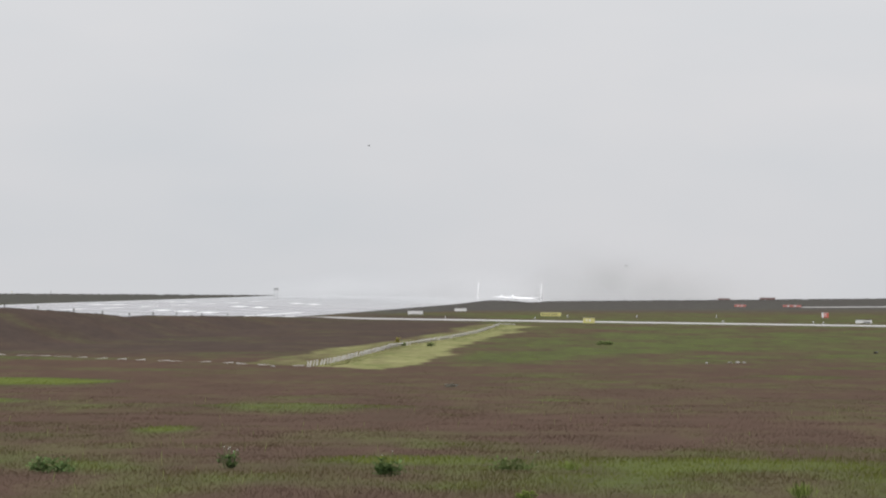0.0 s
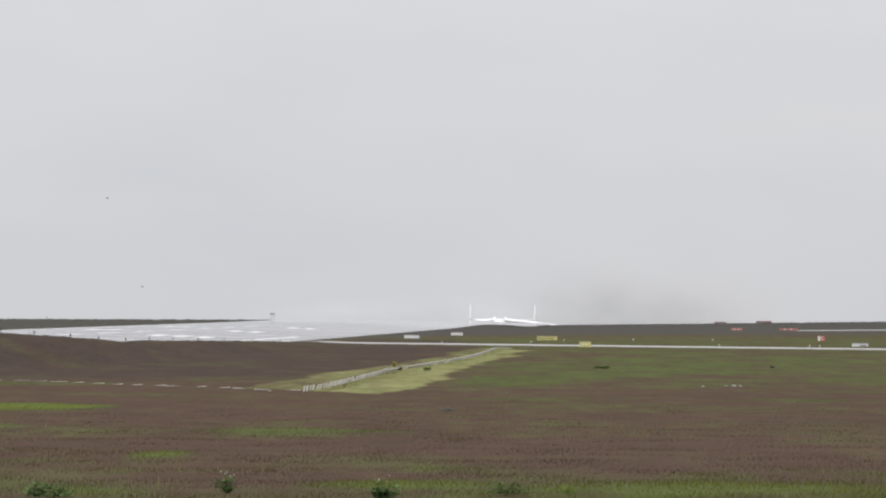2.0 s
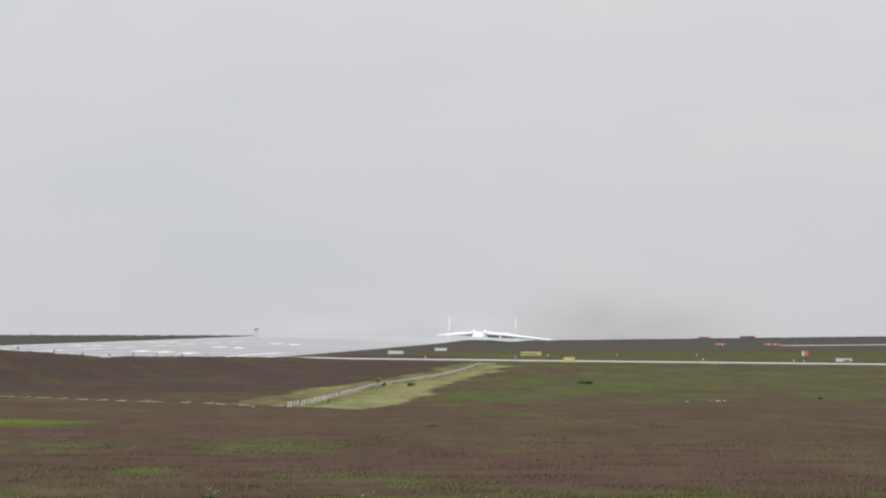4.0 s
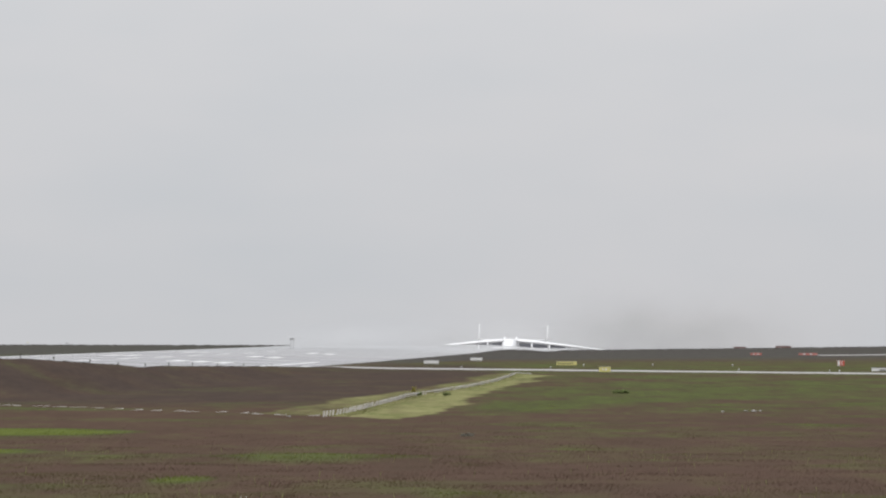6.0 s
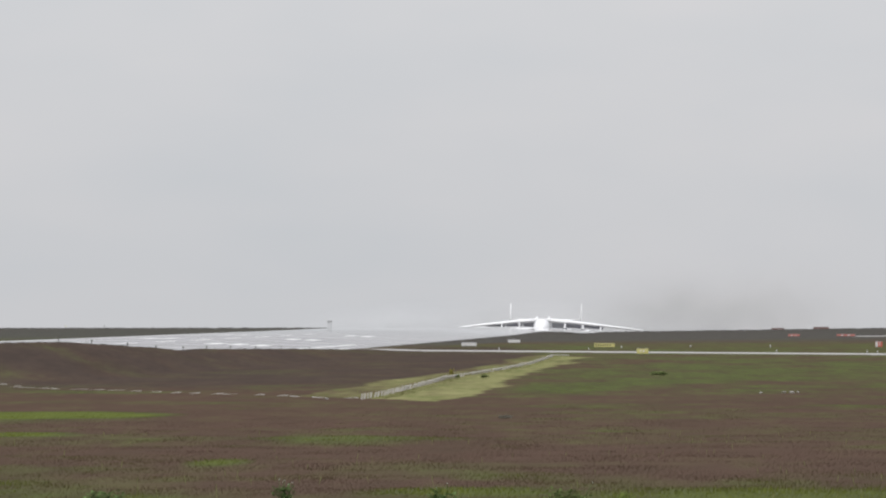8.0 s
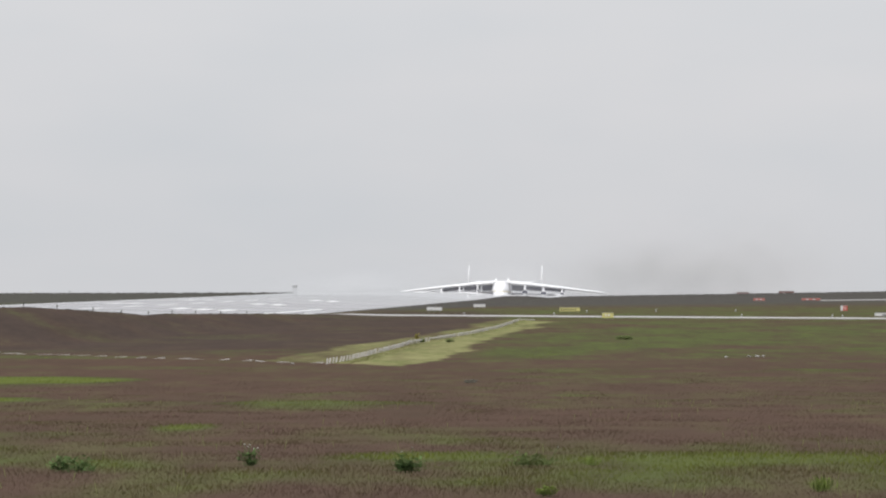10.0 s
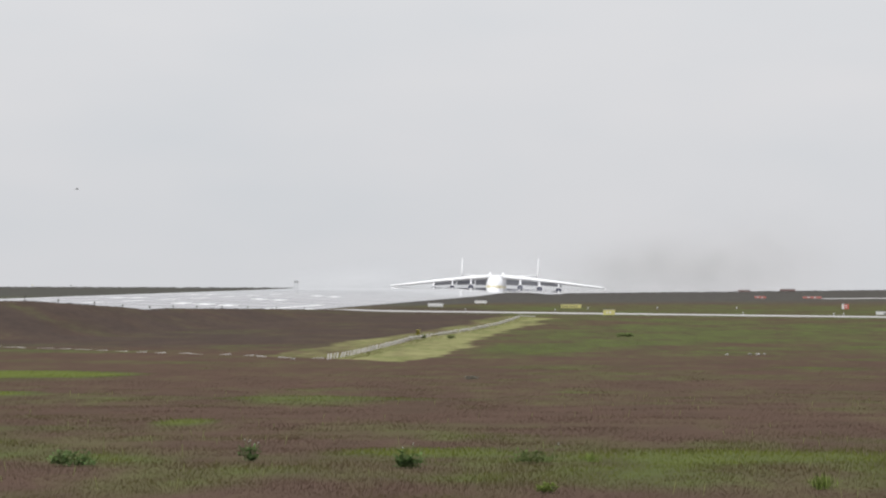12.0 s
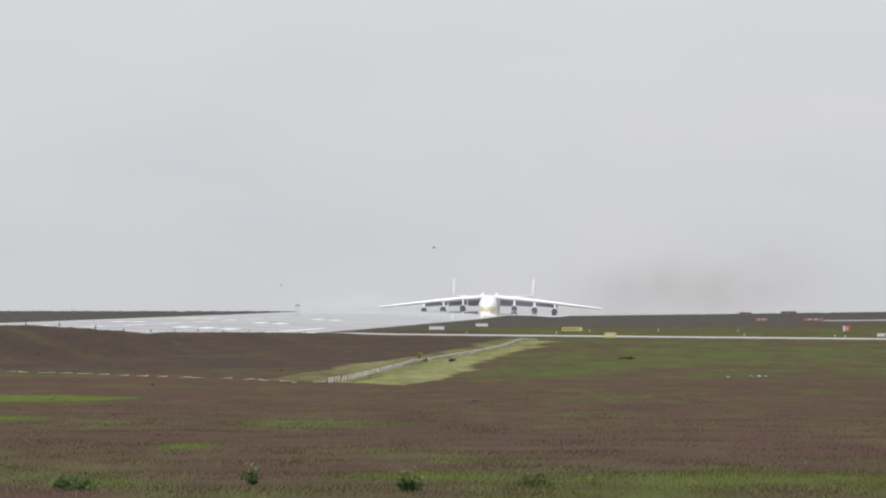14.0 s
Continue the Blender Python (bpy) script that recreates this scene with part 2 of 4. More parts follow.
# raised runway shelf, fitted to where the camera's view cuts the aircraft
SHELF_END, SHELF_TOP, SHELF_TILT = 2150.0, -2.4, 1.0


def near_edge(y):
    """Where the paving ends on the camera's side: wider on the crest, for the added shoulder."""
    return RUN_NEAR + 10.0 * ease(1850, 1950, y) * (1 - ease(2320, 2400, y))


def ease(a, b, v):
    k = np.clip((v - a) / (b - a), 0, 1)
    return k * k * (3 - 2 * k)


def step(a, b, v):
    """The same rise for a single number."""
    k = min(1.0, max(0.0, (v - a) / (b - a)))
    return k * k * (3 - 2 * k)


_fine_y = np.arange(-6000, 6500, 5.0)
_fine_z = np.interp(_fine_y, PROFILE_Y, PROFILE_Z)
_win = np.hanning(41)
_fine_s = np.convolve(np.pad(_fine_z, 20, mode="edge"), _win / _win.sum(), mode="valid")
_near = ease(60, 300, np.abs(_fine_y))
_fine_z = _fine_z * (1 - _near) + _fine_s * _near


def lay(x, y):
    """Height of the land, and of the runway on it, over the plan."""
    x, y = np.asarray(x, float), np.asarray(y, float)
    z = np.interp(y, _fine_y, _fine_z)
    s = x - (RUN_SLOPE * y + RUN_OFF)                      # metres across, positive towards the camera's side
    fall = np.interp(y, (350, 450, 900, 1460, 1700, 1900, 2250), (0, 0.75, 0.95, 1.2, 1.05, 0.7, 0))
    z = z - fall * ease(2, 33, s) * (1 - ease(34, 50, s))       # crossfall
    bank = np.interp(y, (302, 354, 385, 466, 591, 690, 760), (0, 2.15, 2.25, 1.65, 1.0, 0.35, 0))
    z = z + bank * ease(34, 41, s) * (1 - ease(42, 50, s))               # bank along the near edge
    z = z - 0.30 * np.exp(-((y - 462) / 9) ** 2) * ease(30, 36, s) * (1 - ease(46, 60, s))
    low = 1.55 * (1 - np.clip((s - 30) / 115, 0, 1)) * ease(30.5, 46, s)  # the crest sinks on the near side of the runway
    z = z - low * ease(700, 1350, y) * (1 - ease(1800, 2250, y))
    shelf = np.interp(y, (1740, SHELF_END, SHELF_END + 190), (-2.0, SHELF_TOP, -7.6)) - np.interp(y, _fine_y, _fine_z)   # raised crest shelf, shaped to the camera's view to mirror sky like a mirage
    shelf = np.maximum(shelf, 0) - SHELF_TILT * ease(6, 31, s) * ease(1760, SHELF_END, y) * (1 - ease(SHELF_END + 60, SHELF_END + 190, y))
    z = z + shelf * ease(-38, -29, s) * (1 - ease(near_edge(y) - 3, near_edge(y) + 1, s)) * (y > 1740) * (y < SHELF_END + 190)
    return z


def ground_z(x, y):
    """Height of the ground sheet: the land, a little uneven, sunk under the paving."""
    z = lay(x, y)
    x, y = np.asarray(x, float), np.asarray(y, float)
    s = x - (RUN_SLOPE * y + RUN_OFF)
    z = z - 0.5 * ease(RUN_FAR + 0.5, RUN_FAR + 3.0, s) * (1 - ease(near_edge(y) - 3.0, near_edge(y) - 0.5, s)) * ease(-500, -300, y)
    t = np.abs(taxi_across(x, y))
    on = (1 - ease(TAXI_HALF - 3.0, TAXI_HALF - 0.5, t)) * (s > RUN_NEAR) * (x < 150) * (x > -60)
    return z - 0.3 * on


TAXI_A, TAXI_DIR, TAXI_HALF = (44.0, 589.0), (-0.545, 0.838), 5.7


def taxi_across(x, y):
    return (x - TAXI_A[0]) * TAXI_DIR[1] - (y - TAXI_A[1]) * TAXI_DIR[0]


def wob(x, y, scale, seed=0.0):
    return noise.noise(Vector((x * scale, y * scale * 0.35, seed)))


def cover(x, y):
    """How green the ground is: 0 dry heath, 1 green."""
    g = 0.20 - 0.14 * step(90, 130, y) * (1 - step(250, 300, y)) + 0.50 * wob(x, y, 0.11, 3.1) + 0.40 * wob(x, y, 0.45, 7.7) + 0.25 * wob(x, y, 1.6, 1.3)
    if y < 80:
        g += 0.05 * (1 - step(58, 80, y)) + (0.06 + 0.22 * step(-1.5, 0.5, x)) * math.exp(-((y - 57) / 7) ** 2) + 0.6 * wob(x, y, 0.7, 4.4) * (1 - step(65, 80, y))
    u = x / max(y, 1.0)
    if 230 < y < 600:
        g += 0.34 * step(230, 330, y + 60 * wob(x, y, 0.12, 4.0)) * step(0.0, 0.012, u) + 0.55 * wob(x, y, 0.2, 6.6) + 0.3 * wob(x, y, 0.7, 2.6)
    if 590 < y < 1050:
        g += 0.50 * (1 - step(720, 1000, y)) + 0.3 * wob(x, y, 0.2, 6.6)
    if y > 1000:
        g += 0.35
    for cx, cy, rx, ry, k in GREEN_SPOTS:
        d = ((x - cx) / rx) ** 2 + ((y - cy) / ry) ** 2
        if d < 1.6:
            g += k * (1.6 - d)
    return g


# centre, half extents, strength
GREEN_SPOTS = [(-13.2, 172, 4.2, 12, 1.7), (-9.3, 120, 1.2, 5, 1.1), (-3.55, 82, 0.42, 3, 0.9), (-2.2, 112, 1.8, 7, 0.5),
               (2.7, 126, 0.5, 3, 0.35), (5.0, 300, 3.0, 22, 0.45), (-14, 395, 6, 30, 0.3), (13.0, 205, 2.2, 8, 0.5), (17, 250, 5, 8, 0.45), (16, 400, 9, 45, 0.25), (26, 440, 9, 60, 0.2), (20, 300, 6, 14, 0.3), (10, 330, 5, 20, 0.2),
               (2.6, 60, 2.4, 3.5, 0.40), (-0.2, 62, 1.2, 2.5, 0.40), (-4.2, 60, 1.2, 3, 0.25), (-70, 1250, 60, 500, 0.3)]


FENCE = [(-4.6, 240), (-4.04, 257), (-3.22, 292), (-1.79, 348), (-0.14, 380), (2.28, 426), (4.93, 487), (7.4, 568)]


_along = [float(np.interp(k, [p[1] for p in FENCE], [p[0] for p in FENCE])) + 0.15 * wob(k, 0, 0.05, 2.0) for k in range(220, 820)]


def along(t):
    """A place on the fence line by its y."""
    k = min(598.0, max(0.0, t - 220))
    i = int(k)
    return _along[i] + (_along[i + 1] - _along[i]) * (k - i)


MOWN = [(-7.0, 256), (-6.7, 292), (-5.9, 334), (-3.8, 372), (-1.4, 418), (5.0, 566), (7.4, 588), (10.7, 551), (7.7, 500), (5.2, 442), (1.6, 356), (1.1, 307), (0.3, 257), (-1.8, 229), (-3.4, 239)]


def in_mown(x, y, grow=0.0):
    if not 220 < y < 600:
        return False
    inside = False
    x += 1.1 * noise.noise(Vector((0.3, y * 0.03, 5.0))) + 0.5 * noise.noise(Vector((x * 0.3, y * 0.1, 8.0)))
    for (x0, y0), (x1, y1) in zip(MOWN, MOWN[1:] + MOWN[:1]):
        if (y0 > y) != (y1 > y) and x < (x1 - x0) * (y - y0) / (y1 - y0) + x0:
            inside = not inside
    return inside


def mown_cover(x, y):
    """How far the mown strip shows: patchy, greener beyond the fence."""
    if not (220 < y < 600 and in_mown(x, y)):
        return 0.0
    v = 0.92 + 0.5 * noise.noise(Vector((x * 0.35, y * 0.03, 9.0))) + 0.4 * noise.noise(Vector((x * 1.3, y * 0.12, 2.0)))
    if x < along(y):
        v -= 0.5
    return min(1.0, max(0.15, v))


def far_haze_cover(x, y):
    """Greyed ground tone towards the crest: distance haze put into the colour."""
    if y < 250:
        return 0.0
    return step(780, 1150, y) * 0.85


def turf_cover(x, y):
    """Dark bare turf on the bank beyond the kerb row."""
    if not 250 < y < 800 or in_mown(x, y):
        return 0.0
    bare = step(270, 330, y) * (1 - step(700, 800, y)) * (1 - step(-3.5, 0.5, x - along(y)))
    return max(0.0, bare * min(1.0, 0.85 + 0.5 * wob(x, y, 0.16, 2.2) + 0.35 * wob(x, y, 0.6, 5.2)))


def lush_cover(x, y):
    """Bright fresh growth in the greenest spots."""
    return 0.0 if y > 260 else step(0.9, 1.7, cover(x, y))


def polar_rows():
    rs = [2.0, 12.0, 26.0]
    r = 36.0
    while r < 4900:
        rs.append(r)
        r += max(1.2, r * 0.011)
    return rs + [4980.0]


def build_ground():
    angs = list(np.linspace(-math.pi, -0.16, 40)[:-1]) + list(np.linspace(-0.16, 0.16, 260)) + list(np.linspace(0.16, math.pi, 40)[1:])
    rs = polar_rows()
    A, R = np.meshgrid(np.array(angs), np.array(rs))
    X, Y = R * np.sin(A), R * np.cos(A)
    Z = ground_z(X, Y)
    verts = np.stack([X.ravel(), Y.ravel(), Z.ravel()], 1).tolist()
    w = len(angs)
    faces = [(j * w + i, j * w + i + 1, (j + 1) * w + i + 1, (j + 1) * w + i) for j in range(len(rs) - 1) for i in range(w - 1)]
    faces.append(tuple(range(w - 1, -1, -1))[:-1])
    ob = from_lists("ground", verts, faces, GROUND)
    att = ob.data.attributes.new("cover", "FLOAT", "POINT")
    att.data.foreach_set("value", [min(1.0, max(0.0, cover(v[0], v[1]))) for v in verts])
    for nam, fn in (("mown", lambda x, y: mown_cover(x, y)), ("heather", far_haze_cover), ("turf", turf_cover), ("lush", lush_cover)):
        ob.data.attributes.new(nam, "FLOAT", "POINT").data.foreach_set("value", [fn(v[0], v[1]) for v in verts])
    smooth(ob)
    return tagged(ob, "brown heath and rough grass airfield sloping to a crest", "ground", kind="structure")


def strip(name, centre, half, rows, material, up=0.05, cols=9, thick=0.3):
    """Paving along a line: centre(t) gives x, y; half its half width; laid on the land."""
    verts, faces = [], []
    n = len(rows)
    for t in rows:
        (cx, cy), (nx, ny) = centre(t)
        for k in range(cols):
            o = (k / (cols - 1) * 2 - 1) * half
            x, y = cx + nx * o, cy + ny * o
            verts.append((x, y, float(lay(x, y)) + up))
    for j in range(n - 1):
        for k in range(cols - 1):
            a = j * cols + k
            faces.append((a, a + 1, a + cols + 1, a + cols))
    m = len(verts)
    verts += [(x, y, z - thick) for x, y, z in verts]
    for j in range(n - 1):
        for k in (0, cols - 1):
            a, b = j * cols + k, (j + 1) * cols + k
            faces.append((a, b, b + m, a + m) if k == 0 else (b, a, a + m, b + m))
    ob = from_lists(name, verts, faces, material)
    for p in ob.data.polygons:
        p.use_smooth = p.index < (n - 1) * (cols - 1)
    return ob


def run_line(y):
    return (RUN_SLOPE * y + RUN_OFF + (RUN_FAR + RUN_NEAR) / 2, y), (1.0, -RUN_SLOPE)


def taxi_line(t):
    return (TAXI_A[0] + TAXI_DIR[0] * t, TAXI_A[1] + TAXI_DIR[1] * t), (TAXI_DIR[1], -TAXI_DIR[0])


def marking(name, y0, y1, s0, s1, label):
    """Paint on the runway between two stations and two offsets."""
    rows = np.linspace(y0, y1, max(3, int((y1 - y0) / 10)))
    verts, faces = [], []
    for y in rows:
        for s in (s0, s1):
            x = RUN_SLOPE * y + RUN_OFF + s
            verts.append((x, y, float(lay(x, y)) + 0.058))
    for j in range(len(rows) - 1):
        faces.append((2 * j, 2 * j + 1, 2 * j + 3, 2 * j + 2))
    return tagged(from_lists(name, verts, faces, MARKING), label, kind="structure")


build_ground()
far_road = tagged(strip("far_road", lambda x: ((x, 1165 - 0.25 * (x - 75)), (0.0, 1.0)), 16.0, np.arange(74, 190, 6.0), TAXI_SURFACE, up=0.06), "pale concrete taxiway on the far grass", "taxiway", kind="structure")
runway = tagged(strip("runway", run_line, (RUN_NEAR - RUN_FAR) / 2, np.concatenate([np.arange(-200, 1730, 14.0), np.arange(1740, 2400, 6.0), np.arange(2400, 4700, 14.0)]), MIRAGE_RUNWAY, cols=33), "pale grey mirage-glossy asphalt runway over a crest", "runway", kind="structure")
def shoulder_at(y):
    wide = float(near_edge(y)) - RUN_NEAR - 0.1
    return (RUN_SLOPE * y + RUN_OFF + RUN_NEAR + wide / 2, y), (wide / 2, 0.0)


# added shoulder that mirrors the sky and hides the right wing, as mirage does
tagged(strip("mirage_shoulder", shoulder_at, 1.0, np.arange(1866, 2390, 6.0), MIRAGE_RUNWAY, cols=9), "added mirage-glossy runway shoulder on the crest", "runway", kind="structure")
taxiway = tagged(strip("taxiway", taxi_line, TAXI_HALF, np.arange(-60, 112, 6.0), TAXI_SURFACE, up=0.04), "pale concrete taxiway joining the runway", "taxiway", kind="structure")
for s, y1 in ((-25.0, 1500), (25.0, 950)):
    marking("edge_line", 300, y1, s - 0.45, s + 0.45, "white painted runway edge line")
marking("shoulder_line", 400, 850, 29.2, 30.6, "white painted runway shoulder line")
for y in range(520, 1240, 60):
    marking("centre_line", y, y + 30, -0.45, 0.45, "white painted centre line dash")
for y, k in ((700, 3), (850, 3), (1000, 2), (1150, 2)):
    for side in (-1, 1):
        for i in range(k):
            s = side * (10.5 + 3.3 * i)
            marking("touchdown_mark", y, y + 22.5, s - 0.9, s + 0.9, "white painted touchdown zone bar")


# ---- the aircraft: origin on the ground under the tail, nose towards -y ----
# station y, half width, bottom, top
HULL = [(-78.6, 0.25, 4.7, 5.2), (-77.6, 1.2, 3.7, 6.2), (-75.5, 2.2, 2.8, 7.6), (-72, 3.0, 2.2, 9.0), (-67, 3.45, 1.9, 10.0),
        (-60, 3.6, 1.8, 10.3), (-45, 3.6, 1.8, 10.3), (-28, 3.6, 1.9, 10.3), (-18, 3.3, 3.0, 10.2), (-9, 2.6, 5.0, 10.0),
        (-1, 1.7, 7.0, 9.8), (5, 0.6, 8.4, 9.6)]


def hull_at(y):
    ys = [h[0] for h in HULL]
    return tuple(float(np.interp(y, ys, [h[k] for h in HULL])) for k in (1, 2, 3))


def hull_ring(y, n=28, grow=0.0):
    hw, z0, z1 = hull_at(y)
    ring = []
    for k in range(n):
        a = k * math.tau / n
        c, s = math.cos(a), math.sin(a)
        p = 2 / 2.35
        ring.append((math.copysign(abs(c) ** p, c) * (hw + grow), y, (z0 + z1) / 2 + math.copysign(abs(s) ** p, s) * ((z1 - z0) / 2 + grow)))
    return ring


def hull_band(z_low, z_high, y_back, grow):
    """A painted stripe that runs round the nose at a level, as a thin skin."""
    bm = bmesh.new()
    ys = [h for h in np.linspace(-78.2, -70, 12)] + [h for h in np.linspace(-68, y_back, 8)]
    left, right = [], []
    for y in ys:
        hw, z0, z1 = hull_at(y)
        for side, rows in ((-1, left), (1, right)):
            row = []
            for z in np.linspace(z_low, z_high, 4):
                q = min(0.98, abs((z - (z0 + z1) / 2) / ((z1 - z0) / 2)))
                row.append(bm.verts.new((side * (hw * (1 - q ** 2.35) ** (1 / 2.35) + grow), y - grow, z)))
            rows.append(row)
    for rows in (left, right):
        for a, b in zip(rows, rows[1:]):
            for i in range(3):
                bm.faces.new((a[i], a[i + 1], b[i + 1], b[i]))
    for i in range(3):
        bm.faces.new((left[0][i], left[0][i + 1], right[0][i + 1], right[0][i]))
    bmesh.ops.recalc_face_normals(bm, faces=bm.faces)
    return bm


def foil(x, y_lead, y_trail, z, thick):
    """A wing section standing in the plane x."""
    pts, c = [], y_trail - y_lead
    for k in range(7):
        f = (k / 6) ** 1.6
        pts.append((x, y_lead + c * f, z + thick * (1.9 * math.sqrt(f) * (1 - f) ** 0.8) * 0.62))
    for k in range(5, 0, -1):
        f = (k / 6) ** 1.6
        pts.append((x, y_lead + c * f, z - thick * (1.5 * math.sqrt(f) * (1 - f)) * 0.55))
    return pts


def fin_ring(x, z, y0, y1, w):
    c = y1 - y0
    return [(x + w * s * 0.5, y0 + c * f, z) for s, f in ((0, 0), (0.7, 0.06), (1, 0.3), (0.6, 0.7), (0.05, 1), (-0.05, 1), (-0.6, 0.7), (-1, 0.3), (-0.7, 0.06))]


def nacelle(parent, x, y, z):
    """An engine: cowl, dark intake, spinner and its pylon."""
    def ring(yy, r):
        return [(x + r * math.cos(k * math.tau / 20), yy, z + r * math.sin(k * math.tau / 20)) for k in range(20)]
    cowl = smooth(part("engine_cowl", loft([ring(y + 1.2, 1.2), ring(y + 0.05, 1.25), ring(y - 0.05, 1.31), ring(y + 0.1, 1.38), ring(y + 0.9, 1.45), ring(y + 2.6, 1.45), ring(y + 4.0, 1.2),
                                           ring(y + 5.4, 0.75), ring(y + 6.2, 0.5)]), PAINT_WHITE, parent))
    part("intake", loft([ring(y + 0.2, 1.235), ring(y + 0.9, 1.21)]), DARK_METAL, cowl, "dark engine intake with fan")
    smooth(part("spinner", loft([ring(y + 0.05, 0.03), ring(y + 0.15, 0.2), ring(y + 0.5, 0.33)]), STEEL, cowl))
    top = 10.0 - 0.1 * abs(x)
    part("pylon", loft([[(x - 0.22, y + 1.0, z + 1.3), (x + 0.22, y + 1.0, z + 1.3), (x + 0.22, y + 5.5, z + 0.8), (x - 0.22, y + 5.5, z + 0.8)],
                        [(x - 0.2, y + 3.0, top), (x + 0.2, y + 3.0, top), (x + 0.2, y + 9.0, top), (x - 0.2, y + 9.0, top)]]), PAINT_WHITE, parent)


def wheel_mesh():
    bm = tube((-0.24, 0, 0), (0.24, 0, 0), 0.63, sides=18)
    bmesh.ops.bevel(bm, geom=[e for e in bm.edges if len(e.link_faces) == 2 and e.calc_face_angle() > 1.0], offset=0.1, segments=2, affect="EDGES")
    me = bpy.data.meshes.new("wheel")
    bm.to_mesh(me)
    bm.free()
    me.materials.append(RUBBER)
    return me


def build_aircraft():
    a = empty("cargo_aircraft", Matrix(), "huge white six-engined cargo aircraft with twin tail fins rolling", "aircraft")
    body = smooth(part("fuselage", loft([hull_ring(h[0]) for h in HULL]), PAINT_WHITE, a))
    smooth(part("cheat_stripe", hull_band(4.7, 6.2, -20, 0.03), PAINT_YELLOW, body, "yellow painted stripe round the nose"))
    smooth(part("lower_stripe", hull_band(3.9, 4.7, -20, 0.03), PAINT_BLUE, body, "blue painted stripe under the yellow one"))
    for x in (-1.5, -0.5, 0.5, 1.5):
        bm = box(0.8, 0.12, 0.75, (0, 0, 0), 0.06)
        bmesh.ops.rotate(bm, cent=(0, 0, 0), matrix=Euler((radians(-42), 0, radians(x * 14))).to_matrix(), verts=bm.verts)
        bmesh.ops.translate(bm, vec=(x, -73.9 + abs(x) * 0.55, 8.05 - abs(x) * 0.2), verts=bm.verts)
        part("cockpit_window", bm, GLASS_DARK, body)
    box_root = smooth(part("wing_box", loft([[(sx * w, y, zz) for sx, zz in ((-1, 9.0), (-1, 10.3), (-0.8, 10.75), (0.8, 10.75), (1, 10.3), (1, 9.0))]
                                             for y, w in ((-54, 0.6), (-51, 3.4), (-46, 4.0), (-34, 4.0), (-27, 3.2), (-22, 0.6))]), PAINT_WHITE, a))
    for side in (-1, 1):
        secs = [foil(side * 3.0, -51.0, -33.0, 9.85, 2.4), foil(side * 12, -47.3, -33.5, 9.2, 2.1), foil(side * 26, -41.2, -31.6, 7.85, 1.6), foil(side * 44.4, -32.6, -28.0, 5.85, 0.95), foil(side * 45.1, -31.6, -28.2, 5.85, 0.5)]
        wing = smooth(part("wing", loft(secs), PAINT_WHITE, a))
        for x0, x1, drop in ((3.7, 9.2, 2.7), (9.6, 17.0, 1.9), (17.4, 27, 1.2)):
            za, zb = 9.9 - 0.096 * x0, 9.9 - 0.096 * x1
            ya, yb = -33.6, -33.0
            bm = loft([[(side * x0, ya, za), (side * x0, ya + 3.6, za - drop), (side * x0, ya + 3.4, za - drop - 0.15), (side * x0, ya - 0.3, za - 0.45)],
                       [(side * x1, yb, zb), (side * x1, yb + 3.2, zb - drop * 0.85), (side * x1, yb + 3.0, zb - drop * 0.85 - 0.15), (side * x1, yb - 0.3, zb - 0.4)]])
            part("flap", bm, PAINT_GREY_CAST, wing, "lowered grey wing flap")
        for x, y, z in ((10.3, -55.5, 5.5), (18.3, -51.8, 5.0), (26.2, -48.0, 4.55)):
            nacelle(a, side * x, y, z)
        stab = [foil(0, -8.5, 2.0, 10.1, 1.0), foil(side * 16.2, -3.6, 2.4, 11.0, 0.6)]
        smooth(part("tailplane", loft(stab), PAINT_WHITE, a))
        fx = side * 16.2
        fin = part("tail_fin", loft([fin_ring(fx, 9.6, -4.2, 3.2, 0.6), fin_ring(fx, 10.4, -5.2, 3.6, 0.7), fin_ring(fx, 14.0, -2.8, 4.0, 0.55), fin_ring(fx, 18.2, 0.6, 4.8, 0.36)]), PAINT_WHITE, a)
        smooth(fin)
        ridge = [fin_ring(side * 2.75, z, y0, y1, w) for z, y0, y1, w in ((9.6, -49, -31, 1.3), (11.0, -47.5, -33, 1.1), (11.9, -45, -36, 0.6))]
        smooth(part("roof_fairing", loft(ridge), PAINT_WHITE, a))
        pod = [[(side * (3.5 + w * math.cos(k * math.tau / 14)), y, 2.6 + h * math.sin(k * math.tau / 14)) for k in range(14)] for y, w, h in ((-50, 0.1, 0.1), (-47, 0.7, 1.1), (-40, 0.95, 1.5), (-26, 0.95, 1.5), (-20, 0.2, 0.4))]
        smooth(part("gear_fairing", loft(pod), PAINT_WHITE, a))
        part("nose_leg", tube((side * 0.7, -66, 0.6), (side * 0.7, -66, 2.4), 0.2), STEEL, a)
    wm = wheel_mesh()
    spots = [(sx * x, -66, 0.63) for sx in (-1, 1) for x in (0.35, 1.05)]
    spots += [(sx * x, -46 + 2.6 * k, 0.63) for sx in (-1, 1) for x in (2.5, 3.4) for k in range(7)]
    for p in spots:
        w = new("wheel", wm)
        w.parent, w.location = a, p
    for sx in (-1, 1):
        for k in range(7):
            part("gear_leg", tube((sx * 2.95, -46 + 2.6 * k, 0.5), (sx * 2.95, -46 + 2.6 * k, 2.2), 0.16), STEEL, a)
    return a


AIRCRAFT = build_aircraft()


# ---- airfield signs and small gear ----
def on_ground(x, y, turn=0.0):
    return pose(x, y, float(ground_z(x, y)), 0, 0, turn)


